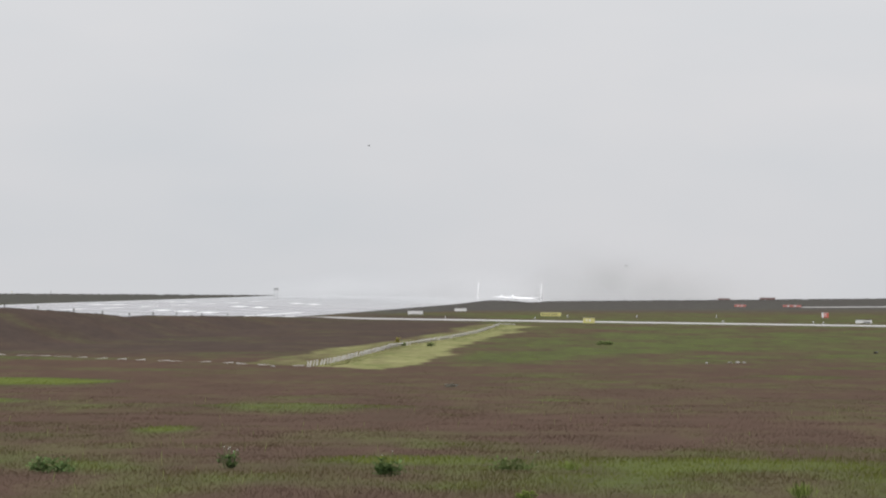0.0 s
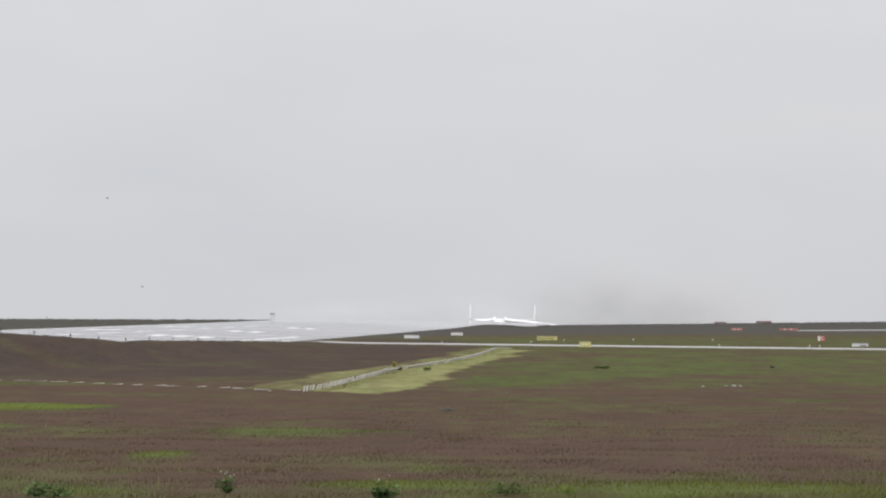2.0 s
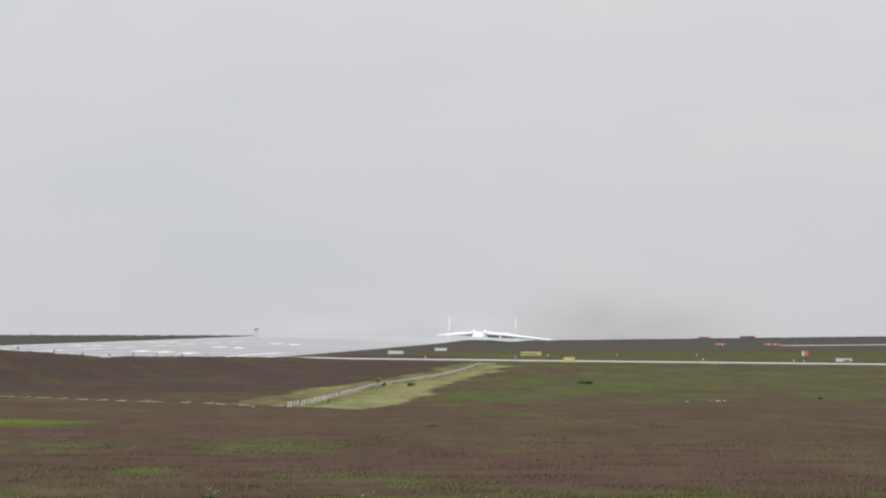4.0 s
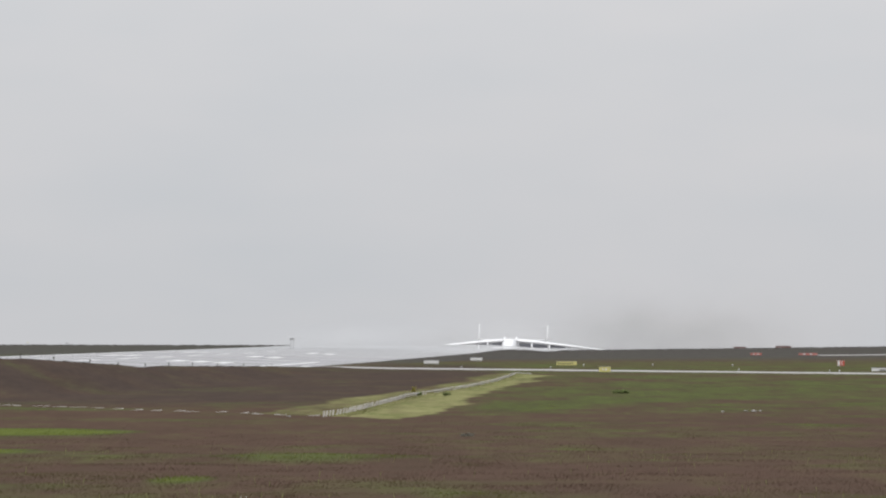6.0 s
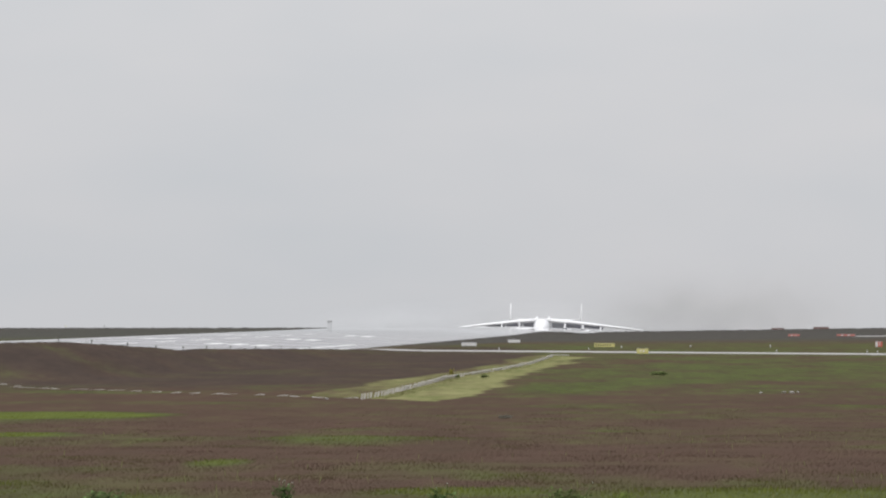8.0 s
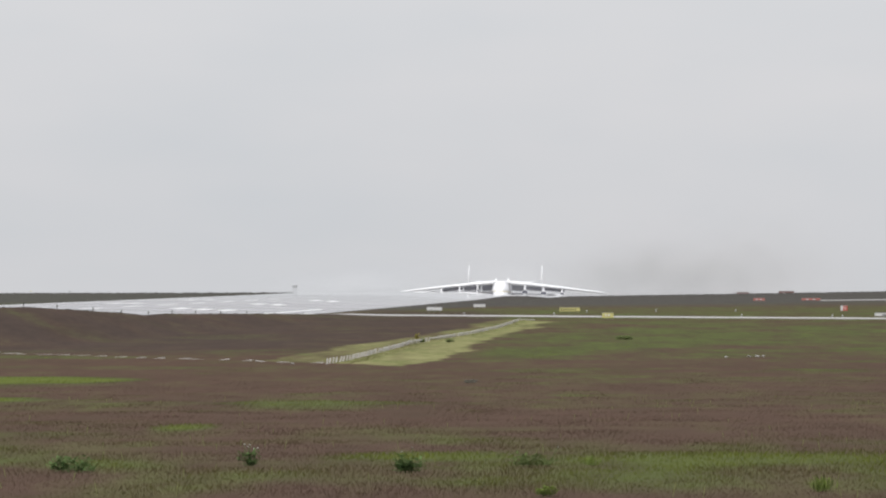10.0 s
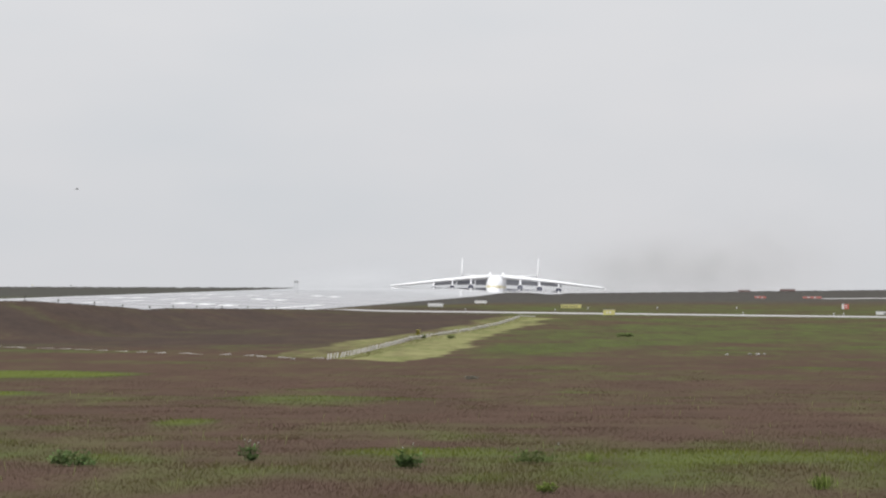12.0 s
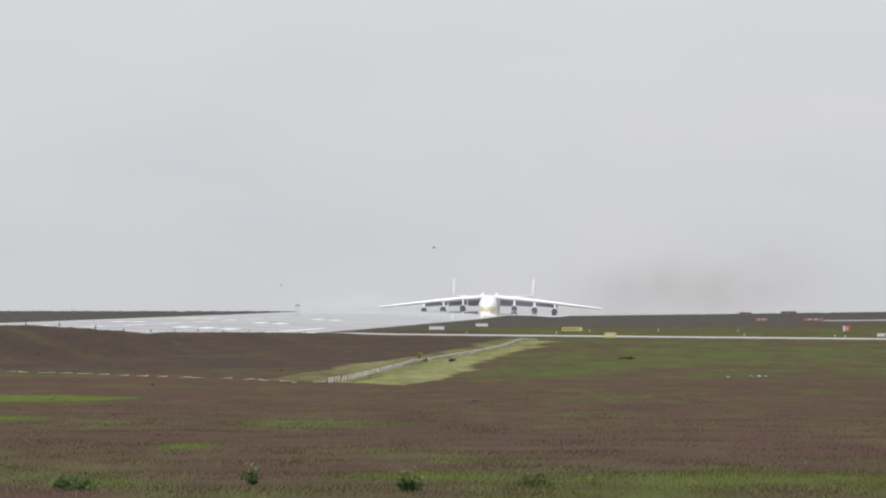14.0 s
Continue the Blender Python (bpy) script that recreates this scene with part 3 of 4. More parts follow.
def build_sign(name, x, y, w, h, face, label, marks=(), leg=0.12, turn=0.0, category="sign"):
    """A low airfield sign box on short legs, with plain bars on its face."""
    s = empty(name, on_ground(x, y, turn), label, category)
    cab = part("sign_box", box(w, 0.22, h, (0, 0, leg), 0.02), face, s)
    for k, (mx, mz, mw, mh, mat) in enumerate(marks):
        part("marking", box(mw, 0.012, mh, (mx, -0.115, leg + mz), 0.0), mat, cab)
    part("rim", box(w + 0.05, 0.26, 0.035, (0, 0, leg + h), 0.008), STEEL, s)
    for k in (-0.36, 0.0, 0.36):
        part("leg", tube((w * k, 0, -0.1), (w * k, 0, leg + 0.02), 0.035), STEEL, s)
    return s


build_sign("taxiway_sign", 16.7, 592, 1.15, 0.52, SIGN_YELLOW, "plain yellow taxiway sign box on short legs", [(-0.2, 0.16, 0.1, 0.22, SIGN_WHITE), (0.1, 0.16, 0.16, 0.2, SIGN_WHITE)])
build_sign("direction_sign", 15.6, 716, 2.45, 0.46, SIGN_YELLOW, "long yellow direction sign with dark unreadable marks", [(-1.0 + 0.28 * k, 0.12, 0.14, 0.2, SIGN_BLACK) for k in range(7)])
build_sign("runway_board", -0.75, 727, 1.85, 0.42, SIGN_WHITE, "white airfield board seen from behind on dark legs", [(0.0, 0.03, 1.6, 0.03, STEEL)], leg=0.2, category="board")
build_sign("runway_board", 5.7, 868, 1.75, 0.42, SIGN_WHITE, "white airfield board in grass below the crest", [], leg=0.16, category="board")
build_sign("runway_board", 46.0, 617, 1.7, 0.34, SIGN_WHITE, "low white airfield board beside the taxiway", [(0.3, 0.04, 0.7, 0.16, STEEL)], leg=0.08, category="board")
build_sign("mandatory_sign", 48.7, 716, 0.85, 0.60, SIGN_RED, "red airfield sign with a white mark", [(-0.27, 0.02, 0.28, 0.62, SIGN_WHITE), (0.12, 0.16, 0.22, 0.07, SIGN_WHITE), (0.12, 0.44, 0.22, 0.07, SIGN_WHITE), (0.04, 0.16, 0.07, 0.34, SIGN_WHITE)])
DULL_RED = shader("dull_red", (0.20, 0.12, 0.11), 0.7, vary=0.3, grain=3)
# distance haze is put into this muted red
HAZED_RED = shader("hazed_red", (0.46, 0.17, 0.14), 0.6, vary=0.3, grain=3)
for x, y, w, h, face, label in ((85.4, 1676, 3.4, 0.42, DULL_RED, "dull brownish red equipment box on the crest"), (97.6, 1674, 4.4, 0.52, DULL_RED, "longer dull red equipment box on the crest"),
                                (63.7, 1186, 2.3, 0.45, HAZED_RED, "red and white airfield board far off"), (72.2, 1156, 3.6, 0.4, HAZED_RED, "long red and white airfield board far off")):
    build_sign("far_board", x, y, w, h, face, label, [(w * k, 0.1, w * 0.12, 0.2, SIGN_WHITE) for k in ((-0.2, 0.15) if y < 1200 else ())], category="board")


def build_light(x, y, tall, head, label, name="edge_light", cap=0.065):
    e = empty(name, on_ground(x, y), label, "edge light", "airfield edge lights")
    part("stem", tube((0, 0, -0.05), (0, 0, tall), 0.035, sides=8), STEEL, e)
    part("base", tube((0, 0, 0), (0, 0, 0.05), 0.14, 0.1, 10), STEEL, e)
    part("lamp_head", tube((0, 0, tall), (0, 0, tall + cap * 1.6), cap, cap * 0.7, 10), head, e)
    return e


for x, y in ((26.4, 727), (36.2, 728), (12.8, 669), (31.8, 626), (40.5, 613), (41.4, 611), (2.7, 671), (17.6, 714)):
    build_light(x, y, 0.16, SIGN_WHITE, "small white taxiway edge light")
for y in (385, 405, 429, 450, 472, 493, 516, 543, 574, 612, 655):
    build_light(RUN_SLOPE * y + RUN_OFF + 42, y, 0.18, SIGN_BLACK, "dark runway edge light on the bank", cap=0.07)
for x in (-116.0, -105.0):
    build_light(x, 1680, 0.5, SIGN_YELLOW if x < -110 else SIGN_BLACK, "short marker post on the far grass", name="marker_post", cap=0.16)
for k in range(8):
    y = 1000 + 60 * k
    build_light(RUN_SLOPE * y + RUN_OFF + RUN_FAR - 1.5, y, 0.2, SIGN_BLACK, "dark runway edge light on a short stem", cap=0.12)


def build_mast():
    """The small aerial frame on legs at the end of the far grass."""
    m = empty("aerial_mast", on_ground(-41.0, 1672), "small grey aerial frame on four legs", "mast")
    for x in (-0.45, 0.45):
        for y in (-0.4, 0.4):
            part("leg", tube((x, y, -0.1), (x * 0.8, y, 2.0), 0.06, sides=6), PALE_STEEL, m)
    part("cabin", box(1.3, 1.0, 0.55, (0, 0, 1.5), 0.04), PALE_STEEL, m, "grey box head of the mast")
    part("roof", box(1.45, 1.15, 0.08, (0, 0, 2.05), 0.02), SIGN_WHITE, m)
    part("brace", tube((-0.45, -0.4, 0.2), (0.4, -0.4, 1.2), 0.035, sides=6), PALE_STEEL, m)


build_mast()

# ---- the low post fence through the mown strip ----
def build_fence():
    f = empty("post_fence", on_ground(*FENCE[0]), "low fence of pale weathered concrete posts leaning", "fence")
    base = f.matrix_world.inverted()
    bm = box(0.06, 0.09, 0.29, (0, 0, -0.06), 0.012)
    me = bpy.data.meshes.new("post")
    bm.to_mesh(me)
    bm.free()
    me.materials.append(PICKET)
    rnd = random.Random(4)
    y = 240.0
    while y < 568:
        x = along(y)
        if not 370 < y < 377:
            p = new("post", me)
            p.parent = f
            p.matrix_local = base @ (on_ground(x, y) @ pose(0, 0, 0, rnd.uniform(-8, 8), 14 + rnd.uniform(-9, 9), rnd.uniform(-20, 20)))
        y += rnd.uniform(2.3, 3.1)
    ys = np.arange(286, 569, 6.0)
    for y0, y1 in zip(ys, ys[1:]):
        if rnd.random() < 0.12:
            continue
        a, b = (along(y0), y0), (along(y1), y1)
        pa, pb = base @ Vector((*a, float(ground_z(*a)) + 0.14)), base @ Vector((*b, float(ground_z(*b)) + 0.13))
        part("rail", tube(pa, pb, 0.024 + 0.018 * float(ease(300, 380, y0)), sides=6), PICKET, f)
    pa, pb = base @ Vector((7.4, 568, float(ground_z(7.4, 568)) + 0.16)), base @ Vector((8.85, 560, float(ground_z(8.85, 560)) + 0.16))
    part("rail", tube(pa, pb, 0.035, sides=5), CONCRETE, f)
    return f


build_fence()

slab_bm = box(0.86, 0.16, 0.038, (0, 0, -0.018), 0.01)
slab_me = bpy.data.meshes.new("kerb_slab")
slab_bm.to_mesh(slab_me)
slab_bm.free()
slab_me.materials.append(CONCRETE)
rnd = random.Random(9)
for k in range(21):
    f = k / 20
    x, y = -27.2 + 21.9 * f, 316 - 69 * f + 1.5 * math.sin(k * 0.9)
    s = new("kerb_slab", slab_me)
    s.matrix_world = pose(x + rnd.uniform(-0.1, 0.1), y, float(ground_z(x, y)) - 0.012, 0, rnd.uniform(-5, 7), rnd.uniform(-8, 8))
    tagged(s, "pale weathered concrete kerb slab lying in heath", "slab", "row of kerb slabs")


# ---- grass, thick where the camera passes nearest ----
def grass():
    rnd = random.Random(21)
    kinds = {k: ([], [], []) for k in ("dry", "green", "lush", "pale")}
    bases = {k: [] for k in kinds}
    # blades thin out and widen with distance
    for _ in range(330000):
        y = 40 * (600 / 40) ** (rnd.random() ** 1.1)
        x = y * rnd.uniform(-0.088, 0.088)
        wide, tall = 0.0065 * (y / 50) ** 1.15, 0.047 * (50 / y) ** 0.3
        if y > 560 and abs(taxi_across(x, y)) < TAXI_HALF + 1:
            continue
        if y > 400 and x - (RUN_SLOPE * y + RUN_OFF) < RUN_NEAR + 1.5:
            continue
        if y > 260 and x < along(y) - 3 and rnd.random() < turf_cover(x, y) + 0.1:
            continue
        pale = 235 < y < 595 and in_mown(x, y)
        g = cover(x, y)
        if pale and rnd.random() > mown_cover(x, y):
            pale = False
            g = 0.85 if x < along(y) else 0.5
        # darker, taller blades stand in for the fence's shadow on its right
        edge = pale and 0.0 < x - along(y) < 0.9 and rnd.random() < 0.75
        if edge:
            pale, g = False, 0.62
        g = min(1.0, max(0.0, g + rnd.gauss(0, 0.10)))
        kind = "pale" if pale else "lush" if g > 0.85 else "green" if g > 0.45 else "dry"
        h = tall * rnd.uniform(0.45, 1.2) * (0.9 + 0.5 * wob(x, y, 0.8, 1.0)) * (0.8 if pale else 2.2 if edge else 1.0) * (0.85 + 0.35 * g)
        w = wide * rnd.uniform(0.6, 1.4)
        vs, fs, gs = kinds[kind]
        n = len(vs)
        a = rnd.uniform(-0.7, 0.7)
        dx, dy = math.cos(a) * w / 2, math.sin(a) * w / 2
        lx, ly = rnd.uniform(-0.45, 0.45) * h, rnd.uniform(-0.35, 0.35) * h
        bases[kind] += [(x, y)] * 5
        vs += [(x - dx, y - dy, 0.0), (x + dx, y + dy, 0.0), (x + dx * 0.6 + lx * 0.5, y + dy * 0.6 + ly * 0.5, h * 0.65), (x - dx * 0.6 + lx * 0.5, y - dy * 0.6 + ly * 0.5, h * 0.65), (x + lx, y + ly, h)]
        fs += [(n, n + 1, n + 2, n + 3), (n + 3, n + 2, n + 4)]
        gs += [g] * 5
    for kind, label in (("dry", "dry purplish brown heath grass"), ("green", "rough olive green grass tufts"), ("lush", "patches of lush bright green grass"), ("pale", "mown pale yellow-green grass strip")):
        vs, fs, gs = kinds[kind]
        root, vs = np.array(bases[kind]), np.array(vs)
        vs[:, 2] += ground_z(root[:, 0], root[:, 1]) - 0.02
        ob = from_lists(kind + "_grass", vs.tolist(), fs, GRASS_PALE if kind == "pale" else GRASS_BLADES)
        ob.data.attributes.new("cover", "FLOAT", "POINT").data.foreach_set("value", gs)
        tagged(ob, label, "grass", kind="stuff")


def GZ(x, y):
    """Quick height of the open field in front of the taxiway."""
    if y < 240:
        return float(np.interp(y, _fine_y, _fine_z))
    return float(ground_z(x, y))


grass()


# tuft tone follows the haze grey painted into the far ground
GREYED_TUFT = shader("haze_greyed_sprigs", (0.082, 0.077, 0.070), 0.95, vary=0.3, grain=0.5, island=0.5, spec=0.0, upright=True)


def skyline_tufts():
    """Ragged tufts that roughen the crest and the top of the bank."""
    rnd = random.Random(71)
    spots = []
    for _ in range(700):
        spots.append((rnd.uniform(24, 150), rnd.uniform(1640, 1700), rnd.uniform(0.3, 1.1), rnd.uniform(0.08, 0.26)))
    for _ in range(260):
        spots.append((rnd.uniform(-140, -43), rnd.uniform(1660, 1700), rnd.uniform(0.4, 1.3), rnd.uniform(0.08, 0.28)))
    for _ in range(420):
        y = rnd.uniform(340, 720)
        spots.append((RUN_SLOPE * y + RUN_OFF + rnd.uniform(39, 43), y, rnd.uniform(0.1, 0.4), rnd.uniform(0.03, 0.09)))
    vs, fs = [], []
    for x, y, half, tall in spots:
        z = float(ground_z(x, y)) - 0.02
        for _ in range(9):
            f = rnd.uniform(-1, 1)
            bx, by = x + f * half, y + rnd.uniform(-0.5, 0.5) * half
            h, w, n = tall * (1 - 0.7 * f * f) * rnd.uniform(0.6, 1.1), half * 0.22, len(vs)
            vs += [(bx - w, by, z), (bx + w, by, z), (bx + w * 0.6, by, z + h * 0.8), (bx - w * 0.5, by, z + h)]
            fs.append((n, n + 1, n + 2, n + 3))
    tagged(from_lists("crest_tufts", vs, fs, GREYED_TUFT), "dark ragged tufts along the crest and bank", "heather", kind="stuff")


skyline_tufts()


def seed_stalks():
    """Pale seed heads standing out of the near grass."""
    rnd = random.Random(33)
    vs, fs = [], []
    for _ in range(150):
        y = rnd.uniform(44, 120)
        x = y * rnd.uniform(-0.085, 0.085)
        h, w = rnd.uniform(0.06, 0.13), rnd.uniform(0.003, 0.006)
        z, n, lean = GZ(x, y), len(vs), rnd.uniform(-0.25, 0.25)
        vs += [(x - 0.0015, y, z), (x + 0.0015, y, z), (x + lean * h * 0.7 + w, y, z + h * 0.7), (x + lean * h * 0.7 - w, y, z + h * 0.7), (x + lean * h, y, z + h)]
        fs += [(n, n + 1, n + 2, n + 3), (n + 3, n + 2, n + 4)]
    tagged(from_lists("seed_stalks", vs, fs, GRASS_PALE), "pale dry seed stalks in the grass", "grass", kind="stuff")


seed_stalks()



# ---- weeds, tufts, stones ----
def leaf_into(vs, fs, root, tip, wide, droop):
    """One folded leaf from root to tip."""
    root, tip = Vector(root), Vector(tip)
    d = tip - root
    side = d.cross(Vector((0, 0, 1)))
    side = (side.normalized() if side.length > 1e-5 else Vector((1, 0, 0))) * wide / 2
    mid = root + d * 0.5 + Vector((0, 0, droop))
    n = len(vs)
    vs += [tuple(root), tuple(mid + side), tuple(mid + Vector((0, 0, -wide * 0.15))), tuple(mid - side), tuple(tip)]
    fs += [(n, n + 2, n + 1), (n, n + 3, n + 2), (n + 1, n + 2, n + 4), (n + 2, n + 3, n + 4)]


def build_weed(x, y, half, tall, count, leaf, label, flowers=0, seed=1, mat=None):
    """A leafy weed: stalks, leaves in clumps, sometimes small blossoms."""
    rnd = random.Random(seed)
    e = empty("leafy_weed", on_ground(x, y), label, "weed")
    crowns = [(rnd.uniform(-0.75, 0.75) * half, rnd.uniform(-0.4, 0.4) * half, tall * rnd.uniform(0.35, 0.85)) for _ in range(max(4, count // 28))]
    vs, fs = [], []
    for k in range(count):
        cx, cy, cz = crowns[k % len(crowns)]
        a, up = rnd.uniform(0, math.tau), rnd.uniform(-0.1, 1.0)
        r = leaf * rnd.uniform(0.6, 1.4)
        root = (cx + rnd.gauss(0, half * 0.16), cy + rnd.gauss(0, half * 0.16), max(0.01, cz * rnd.uniform(0.05, 1.1)))
        leaf_into(vs, fs, root, (root[0] + r * math.cos(a), root[1] + r * math.sin(a), max(0.0, root[2] + r * up * 0.7)), r * 0.5, r * 0.15)
    from_lists("leaves", vs, fs, mat or LEAF, e)
    for cx, cy, cz in crowns[:5]:
        part("stalk", tube((cx * 0.4, cy * 0.4, -0.03), (cx, cy, cz), 0.006, 0.003, 5), LEAF, e)
    for k in range(flowers):
        fx, fz = rnd.uniform(-0.6, 0.9) * half, tall * rnd.uniform(1.0, 1.5)
        st = part("stalk", tube((fx * 0.5, 0, 0), (fx, 0, fz), 0.003, 0.002, 5), LEAF, e)
        bm = bmesh.new()
        bmesh.ops.create_icosphere(bm, subdivisions=1, radius=0.007)
        bmesh.ops.scale(bm, vec=(1, 1, 0.7), verts=bm.verts)
        bmesh.ops.translate(bm, vec=(fx, 0, fz), verts=bm.verts)
        part("blossom", bm, BLOSSOM, st, "small white blossom")
    return e


LEAF_LIGHT = shader("light_weed_leaf", (0.125, 0.165, 0.06), 0.85, spec=0.0, upright=True, vary=0.4, grain=12, island=0.5)
LEAF_BRIGHT = shader("bright_weed_leaf", (0.165, 0.215, 0.055), 0.85, spec=0.0, upright=True, vary=0.35, grain=12, island=0.5)
LEAF_GREY = shader("grey_thistle_leaf", (0.19, 0.19, 0.16), 0.9, spec=0.0, upright=True, vary=0.4, grain=12, island=0.5)
LEAF_GOLD = shader("yellowish_leaf", (0.42, 0.38, 0.09), 0.85, spec=0.0, upright=True, vary=0.4, grain=12, island=0.5)
build_weed(-3.40, 55.0, 0.23, 0.16, 380, 0.05, "low spreading dark green leafy weed in grass", seed=3)
build_weed(-1.86, 57.5, 0.10, 0.16, 150, 0.05, "small green weed with white blossoms", flowers=5, seed=5)
build_weed(-0.29, 54.5, 0.13, 0.17, 260, 0.06, "dense dark green weed with one pale blossom", flowers=2, seed=8)
build_weed(0.93, 57.0, 0.24, 0.13, 300, 0.045, "light green low weed with a dark stem", flowers=1, seed=11, mat=LEAF_LIGHT)
build_weed(0.86, 46.8, 0.14, 0.09, 160, 0.04, "bright light green low weed mound", seed=12, mat=LEAF_BRIGHT)
build_weed(11.43, 372.5, 0.6, 0.26, 260, 0.14, "green shrubby tuft in the rough grass", seed=15, mat=LEAF_LIGHT)
build_weed(-1.5, 378.0, 0.22, 0.40, 160, 0.12, "yellowish bush beside the post fence", seed=17, mat=LEAF_GOLD)
build_weed(0.6, 357, 0.34, 0.22, 150, 0.12, "green bush in the mown strip", seed=18, mat=LEAF_LIGHT)
build_weed(-1.1, 360, 0.28, 0.22, 120, 0.12, "green bush beside the post fence", seed=19, mat=LEAF_LIGHT)
build_weed(0.81, 160, 0.24, 0.10, 140, 0.06, "grey-green thistle patch in dry heath", seed=21, mat=LEAF_GREY)


def build_tuft(x, y, half, tall, count, seed, label):
    """A tussock of long fine blades fanning out."""
    rnd = random.Random(seed)
    e = empty("grass_tuft", on_ground(x, y), label, "grass tuft")
    vs, fs = [], []
    for _ in range(count):
        a, f = rnd.uniform(0, math.tau), rnd.random()
        r, h = half * (0.25 + 0.75 * f), tall * rnd.uniform(0.5, 1.1) * (1 - 0.35 * f)
        bx, by = rnd.gauss(0, half * 0.3), rnd.gauss(0, half * 0.3)
        leaf_into(vs, fs, (bx, by, -0.01), (bx + r * math.cos(a), by + r * math.sin(a), h), 0.006, h * 0.22)
    from_lists("blades", vs, fs, LEAF_BRIGHT, e)
    return e


build_tuft(3.07, 47.9, 0.13, 0.15, 170, 14, "tall yellowish green grass tussock")
build_tuft(4.3, 49.2, 0.10, 0.10, 90, 15, "small yellowish green grass tussock")
build_tuft(1.45, 57.5, 0.12, 0.11, 90, 16, "green grass tussock beside a low weed")


def build_stone(x, y, r, seed, label="pale weathered stone lying in grass"):
    rnd = random.Random(seed)
    bm = bmesh.new()
    bmesh.ops.create_icosphere(bm, subdivisions=2, radius=1)
    for v in bm.verts:
        v.co = Vector((v.co.x * r * 1.5, v.co.y * r, v.co.z * r * 0.55)) * (1 + 0.35 * noise.noise(v.co * 1.3 + Vector((seed, 0, 0))))
    ob = part("stone", bm, FIELDSTONE)
    ob.matrix_world = on_ground(x, y, rnd.uniform(0, 180)) @ pose(0, 0, r * 0.3)
    return tagged(ob, label, "stone")


for k, (x, y, r) in enumerate(((14.1, 271, 0.09), (14.4, 270, 0.13), (14.8, 272, 0.08), (7.4, 62.5, 0.03), (-6.0, 240, 0.08), (12.9, 268, 0.09))):
    build_stone(x, y, r * 0.75, k + 2)


# ---- exhaust smoke: thin drifting shells ----
def smoke_shader(strength, tone=(0.13, 0.125, 0.105)):
    m = bpy.data.materials.new("exhaust_smoke")
    m.use_nodes = True
    n, l = m.node_tree.nodes, m.node_tree.links
    n.clear()
    out, mx = n.new("ShaderNodeOutputMaterial"), n.new("ShaderNodeMixShader")
    clear, dull = n.new("ShaderNodeBsdfTransparent"), n.new("ShaderNodeBsdfDiffuse")
    dull.inputs[0].default_value = (*tone, 1)
    att, co, tex = n.new("ShaderNodeAttribute"), n.new("ShaderNodeTexCoord"), n.new("ShaderNodeTexNoise")
    att.attribute_name = "puff_depth"
    tex.inputs["Scale"].default_value, tex.inputs["Detail"].default_value = 0.035, 4
    l.new(co.outputs["Object"], tex.inputs["Vector"])
    ramp = n.new("ShaderNodeMapRange")
    ramp.inputs["From Min"].default_value, ramp.inputs["From Max"].default_value = 0.05, 0.8
    l.new(tex.outputs["Fac"], ramp.inputs["Value"])
    a, b = n.new("ShaderNodeMath"), n.new("ShaderNodeMath")
    a.operation = b.operation = "MULTIPLY"
    b.inputs[1].default_value = strength
    l.new(att.outputs["Fac"], a.inputs[0])
    l.new(ramp.outputs[0], a.inputs[1])
    l.new(a.outputs[0], b.inputs[0])
    l.new(b.outputs[0], mx.inputs[0])
    l.new(clear.outputs[0], mx.inputs[1])
    l.new(dull.outputs[0], mx.inputs[2])
    l.new(mx.outputs[0], out.inputs[0])
    return m


def build_puff(rx, rz, strength, seed, name="exhaust_smoke", tone=(0.13, 0.125, 0.105)):
    """A lumpy shell of smoke or of added haze, thinning to nothing at its rim."""
    verts, faces, dens = [], [], []
    nr, na = 16, 40
    for j in range(nr + 1):
        f = j / nr
        for k in range(na):
            a = k * math.tau / na
            g = 1 + 0.30 * noise.noise(Vector((math.cos(a) * 1.1, math.sin(a) * 1.1, seed * 3.7)))
            x, z = rx * f * g * math.cos(a), rz * f * g * math.sin(a)
            y = -0.6 * rx * math.sqrt(max(0.0, 1 - f * f)) + 3 * noise.noise(Vector((x * 0.08, z * 0.08, seed)))
            verts.append((x, y, z))
            dens.append((math.cos(f * math.pi) * 0.5 + 0.5) ** 1.5)
    for j in range(nr):
        for k in range(na):
            a, b = j * na + k, j * na + (k + 1) % na
            faces.append((a, b, b + na, a + na))
    ob = smooth(from_lists(name, verts, faces, smoke_shader(strength, tone)))
    ob.data.attributes.new("puff_depth", "FLOAT", "POINT").data.foreach_set("value", dens)
    if name != "exhaust_smoke":
        return tagged(ob, "thin white haze shell low over the runway", "mist", "runway mist")
    return tagged(ob, "thin grey-brown exhaust smoke, or bluish wing backdrop, drifting behind the aircraft", "smoke", "exhaust smoke")


# half width, half height, strength, start x z, end x z, station
PUFFS = [(58, 24, 0.11, (82, -3), (86, -2), 3080), (78, 32, 0.13, (98, 1), (114, 4), 3130), (80, 34, 0.15, (118, -10), (146, 7), 3180), (52, 28, 0.08, (86, 6), (112, 14), 3110),
         (115, 44, 0.14, (140, -16), (172, 14), 3240), (60, 22, 0.10, (122, -6), (160, -1), 3200), (60, 30, 0.10, (70, -26), (76, 0), 3090), (48, 15, 0.09, (8, -4), (0, 0), 3060)]
# added bluish shell, follows the aircraft as a dark backdrop under its wing
WING_BACKDROP = build_puff(46, 7, 0.32, 9, "exhaust_smoke", (0.16, 0.17, 0.21))
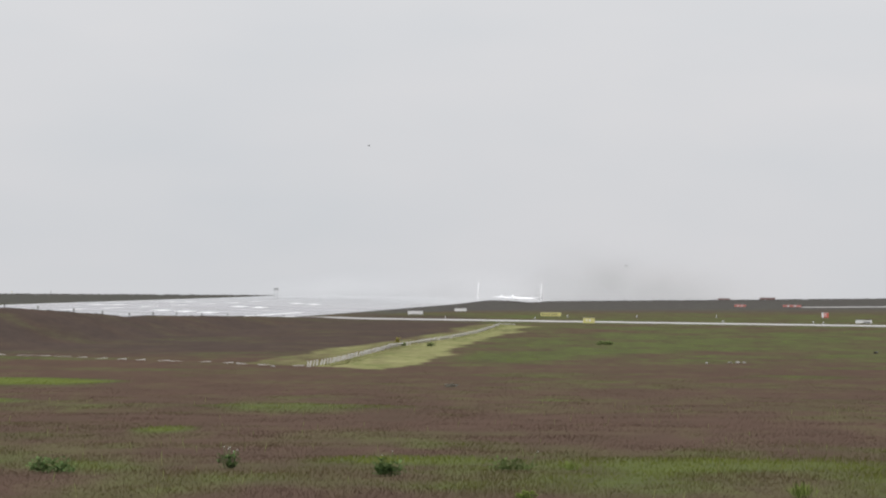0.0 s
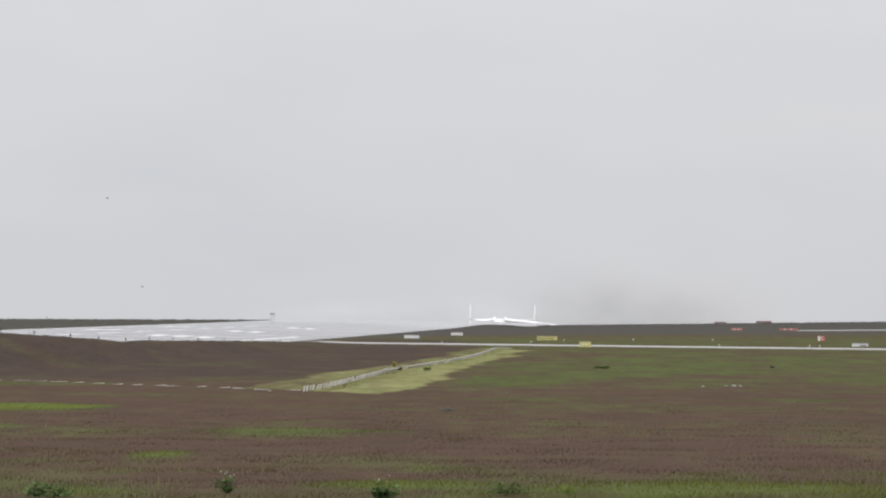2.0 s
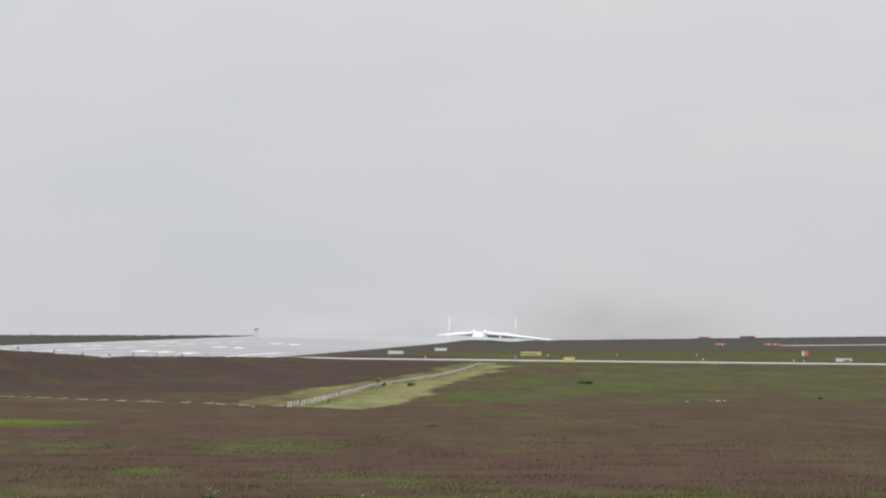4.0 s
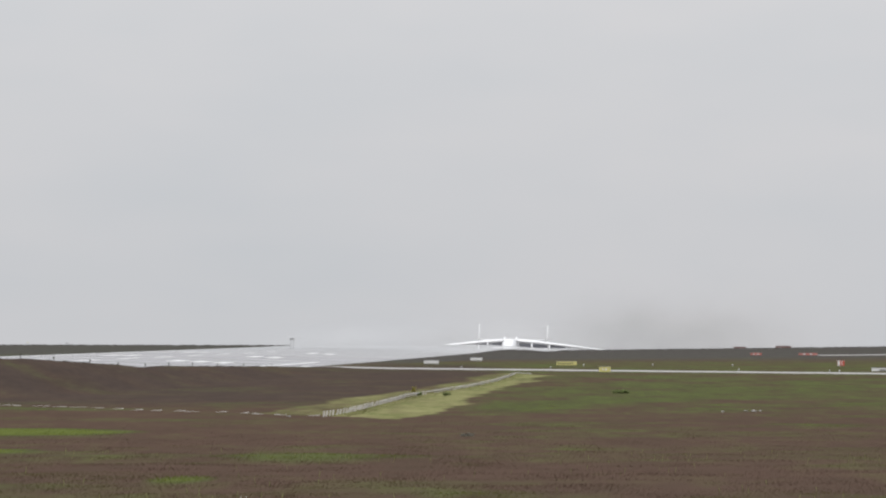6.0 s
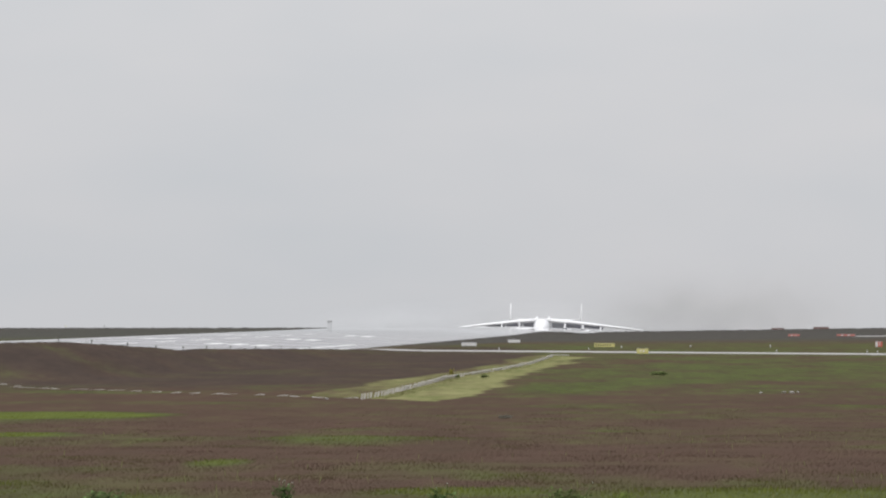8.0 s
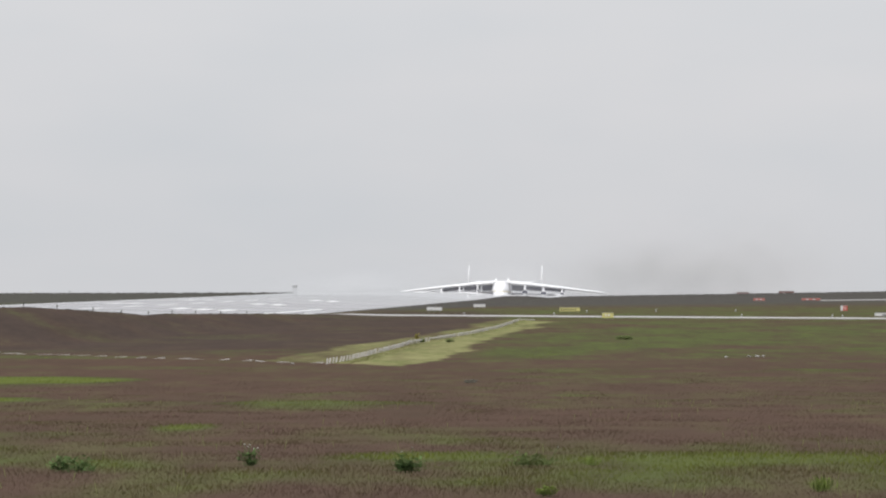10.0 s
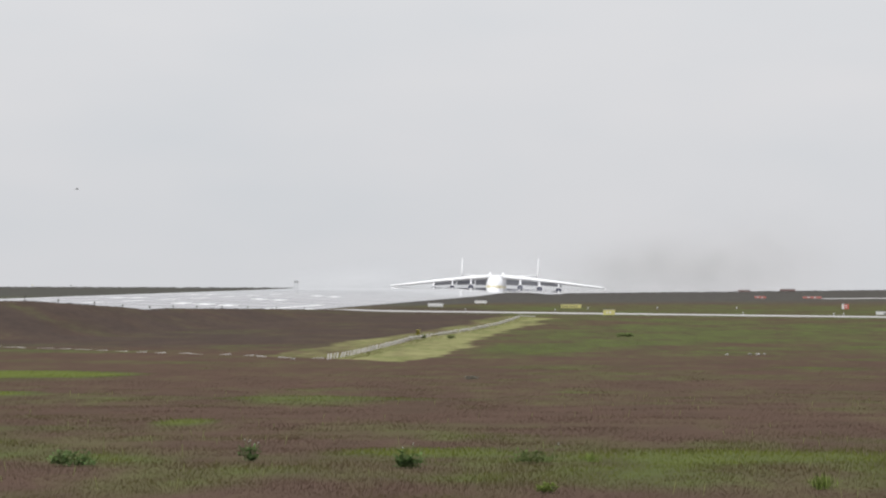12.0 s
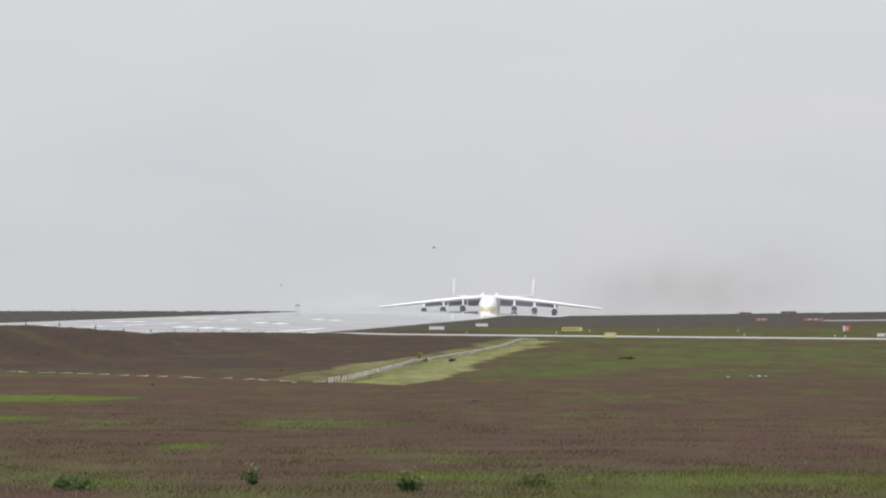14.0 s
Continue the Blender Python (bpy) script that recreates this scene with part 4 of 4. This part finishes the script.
SMOKE = [build_puff(rx, rz, k, i + 1) for i, (rx, rz, k, a, b, y) in enumerate(PUFFS)]

# pale see-through shells, added to veil the aircraft as distant haze would
for x, y, z, rx, rz, k in ((-34, 2250, -4, 52, 13, 0.30), (24, 2270, -3, 95, 15, 0.18)):
    build_puff(rx, rz, k, y, "runway_haze_shell", (0.62, 0.63, 0.645)).matrix_world = pose(x, y, z)


# ---- birds ----
def build_bird(span, label):
    """A small dark bird with spread wings, flying towards -x."""
    e = empty("bird", Matrix(), label, "bird", "small dark birds in flight")
    rings = []
    for x, r in ((-0.42, 0.01), (-0.36, 0.05), (-0.22, 0.075), (0.0, 0.085), (0.22, 0.05), (0.42, 0.012)):
        rings.append([(x * span, r * span * math.cos(k * math.tau / 8), r * span * math.sin(k * math.tau / 8)) for k in range(8)])
    smooth(part("body", loft(rings), FEATHER, e))
    part("tail", loft([[(0.36 * span, -0.03 * span, 0.0), (0.36 * span, 0.03 * span, 0.0), (0.36 * span, 0.03 * span, 0.01 * span), (0.36 * span, -0.03 * span, 0.01 * span)],
                       [(0.6 * span, -0.09 * span, 0.0), (0.6 * span, 0.09 * span, 0.0), (0.6 * span, 0.09 * span, 0.008 * span), (0.6 * span, -0.09 * span, 0.008 * span)]]), FEATHER, e)
    for side in (-1, 1):
        secs = []
        for f, x0, x1, z in ((0.05, -0.2, 0.1, 0.04), (0.3, -0.24, 0.06, 0.13), (0.55, -0.1, 0.1, 0.16)):
            secs.append([(x0 * span, side * f * span, z * span), (x1 * span, side * f * span, z * span), (x1 * span, side * f * span, (z + 0.012) * span), (x0 * span, side * f * span, (z + 0.02) * span)])
        part("wing", loft(secs), FEATHER, e)
    return e


# span, heading (degrees), then seconds and place
BIRDS = [
    (0.26, 10, [(0, -3.6, 400, 11.0), (0.4, -6.8, 400, 10.6), (1.5, -16.0, 400, 9.1), (2.4, -24.4, 400, 9.0), (3.0, -27.8, 400, 8.6), (14, -150, 420, 14)]),
    (0.28, 20, [(0, 15.5, 450, 3.15), (0.3, 10.4, 450, 3.5), (0.8, 1.1, 450, 3.6), (1.5, -11.5, 450, 3.3), (2.0, -20.9, 450, 3.25), (14, -260, 480, 12)]),
    (0.24, 35, [(0, 13.8, 180, -0.32), (0.6, 13.0, 180, -0.36), (1.2, 12.1, 180, -0.22), (1.8, 11.0, 180, -0.04), (2.4, 10.5, 180, -0.16), (3.0, 10.2, 180, -0.34), (3.2, 10.2, 180, -0.4), (3.9, 12, 176, -0.5), (14, 120, 170, 12)]),
    (0.30, 185, [(0, -120, 400, 9), (11.0, -31.0, 380, 4.4), (11.5, -27.2, 380, 5.2), (12.0, -23.4, 380, 7.2), (12.4, -20.3, 380, 9.2), (12.8, -17.4, 380, 8.1), (13.1, -14.0, 380, 7.8), (13.4, -10.0, 380, 6.9), (13.8, -3.7, 380, 5.7), (14.0, -0.6, 380, 5.0)]),
    (0.24, 170, [(0, -130, 460, 3), (12.0, -34, 450, 0.9), (12.8, -20.5, 450, 1.0), (13.1, -19.2, 450, 2.4), (13.4, -17.8, 450, 2.8), (13.6, -16.2, 450, 2.85), (14.0, -12.3, 450, 2.75)]),
    (0.16, 170, [(0, -120, 220, 4), (13.0, -15.6, 220, 0.6), (13.4, -10.8, 220, 0.36), (13.6, -8.7, 220, 0.0), (14.0, -6.0, 220, -0.95)]),
    (0.16, 180, [(0, -100, 220, 2), (13.6, -17.2, 220, -0.6), (14.0, -15.0, 220, -0.34)]),
    (0.15, 190, [(0, -110, 190, 2), (13.2, -16.9, 190, -0.95), (13.6, -12.9, 190, -0.98), (14.0, -9.3, 190, -1.05)]),
]
FLOCK = [build_bird(b[0], "small dark bird flying over the airfield") for b in BIRDS]


# ---- motion ----
def roll_on(t):
    """The aircraft's tail station along the runway."""
    return 3045 - 34.5 * t - 0.7 * t * t


def motions():
    rows = []
    for k in range(29):
        t = k * 0.5
        y = roll_on(t)
        x = RUN_SLOPE * y + RUN_OFF - 0.5 - 0.0044 * (y - 2507)
        z0, z1 = float(lay(x, y)), float(lay(x, y - 60))
        rows.append((t, pose(x, y, z0 + 0.05, -math.degrees(math.atan((z1 - z0) / 60)), 0.5, -math.degrees(math.atan(RUN_SLOPE)))))
    walk(AIRCRAFT, rows)
    walk(WING_BACKDROP, [(t, pose(m.translation.x + 3, m.translation.y + 70, m.translation.z + 4.0)) for t, m in rows])
    for ob, (rx, rz, k, a, b, y) in zip(SMOKE, PUFFS):
        walk(ob, [(t, pose(a[0] + (b[0] - a[0]) * t / 14, y, a[1] + (b[1] - a[1]) * t / 14)) for t in (0.0, 7.0, 14.0)])
    for ob, (span, heading, rows) in zip(FLOCK, BIRDS):
        walk(ob, [(t, pose(x, y, z, 6 * math.sin(5 * t), 0, -heading)) for t, x, y, z in rows])


motions()
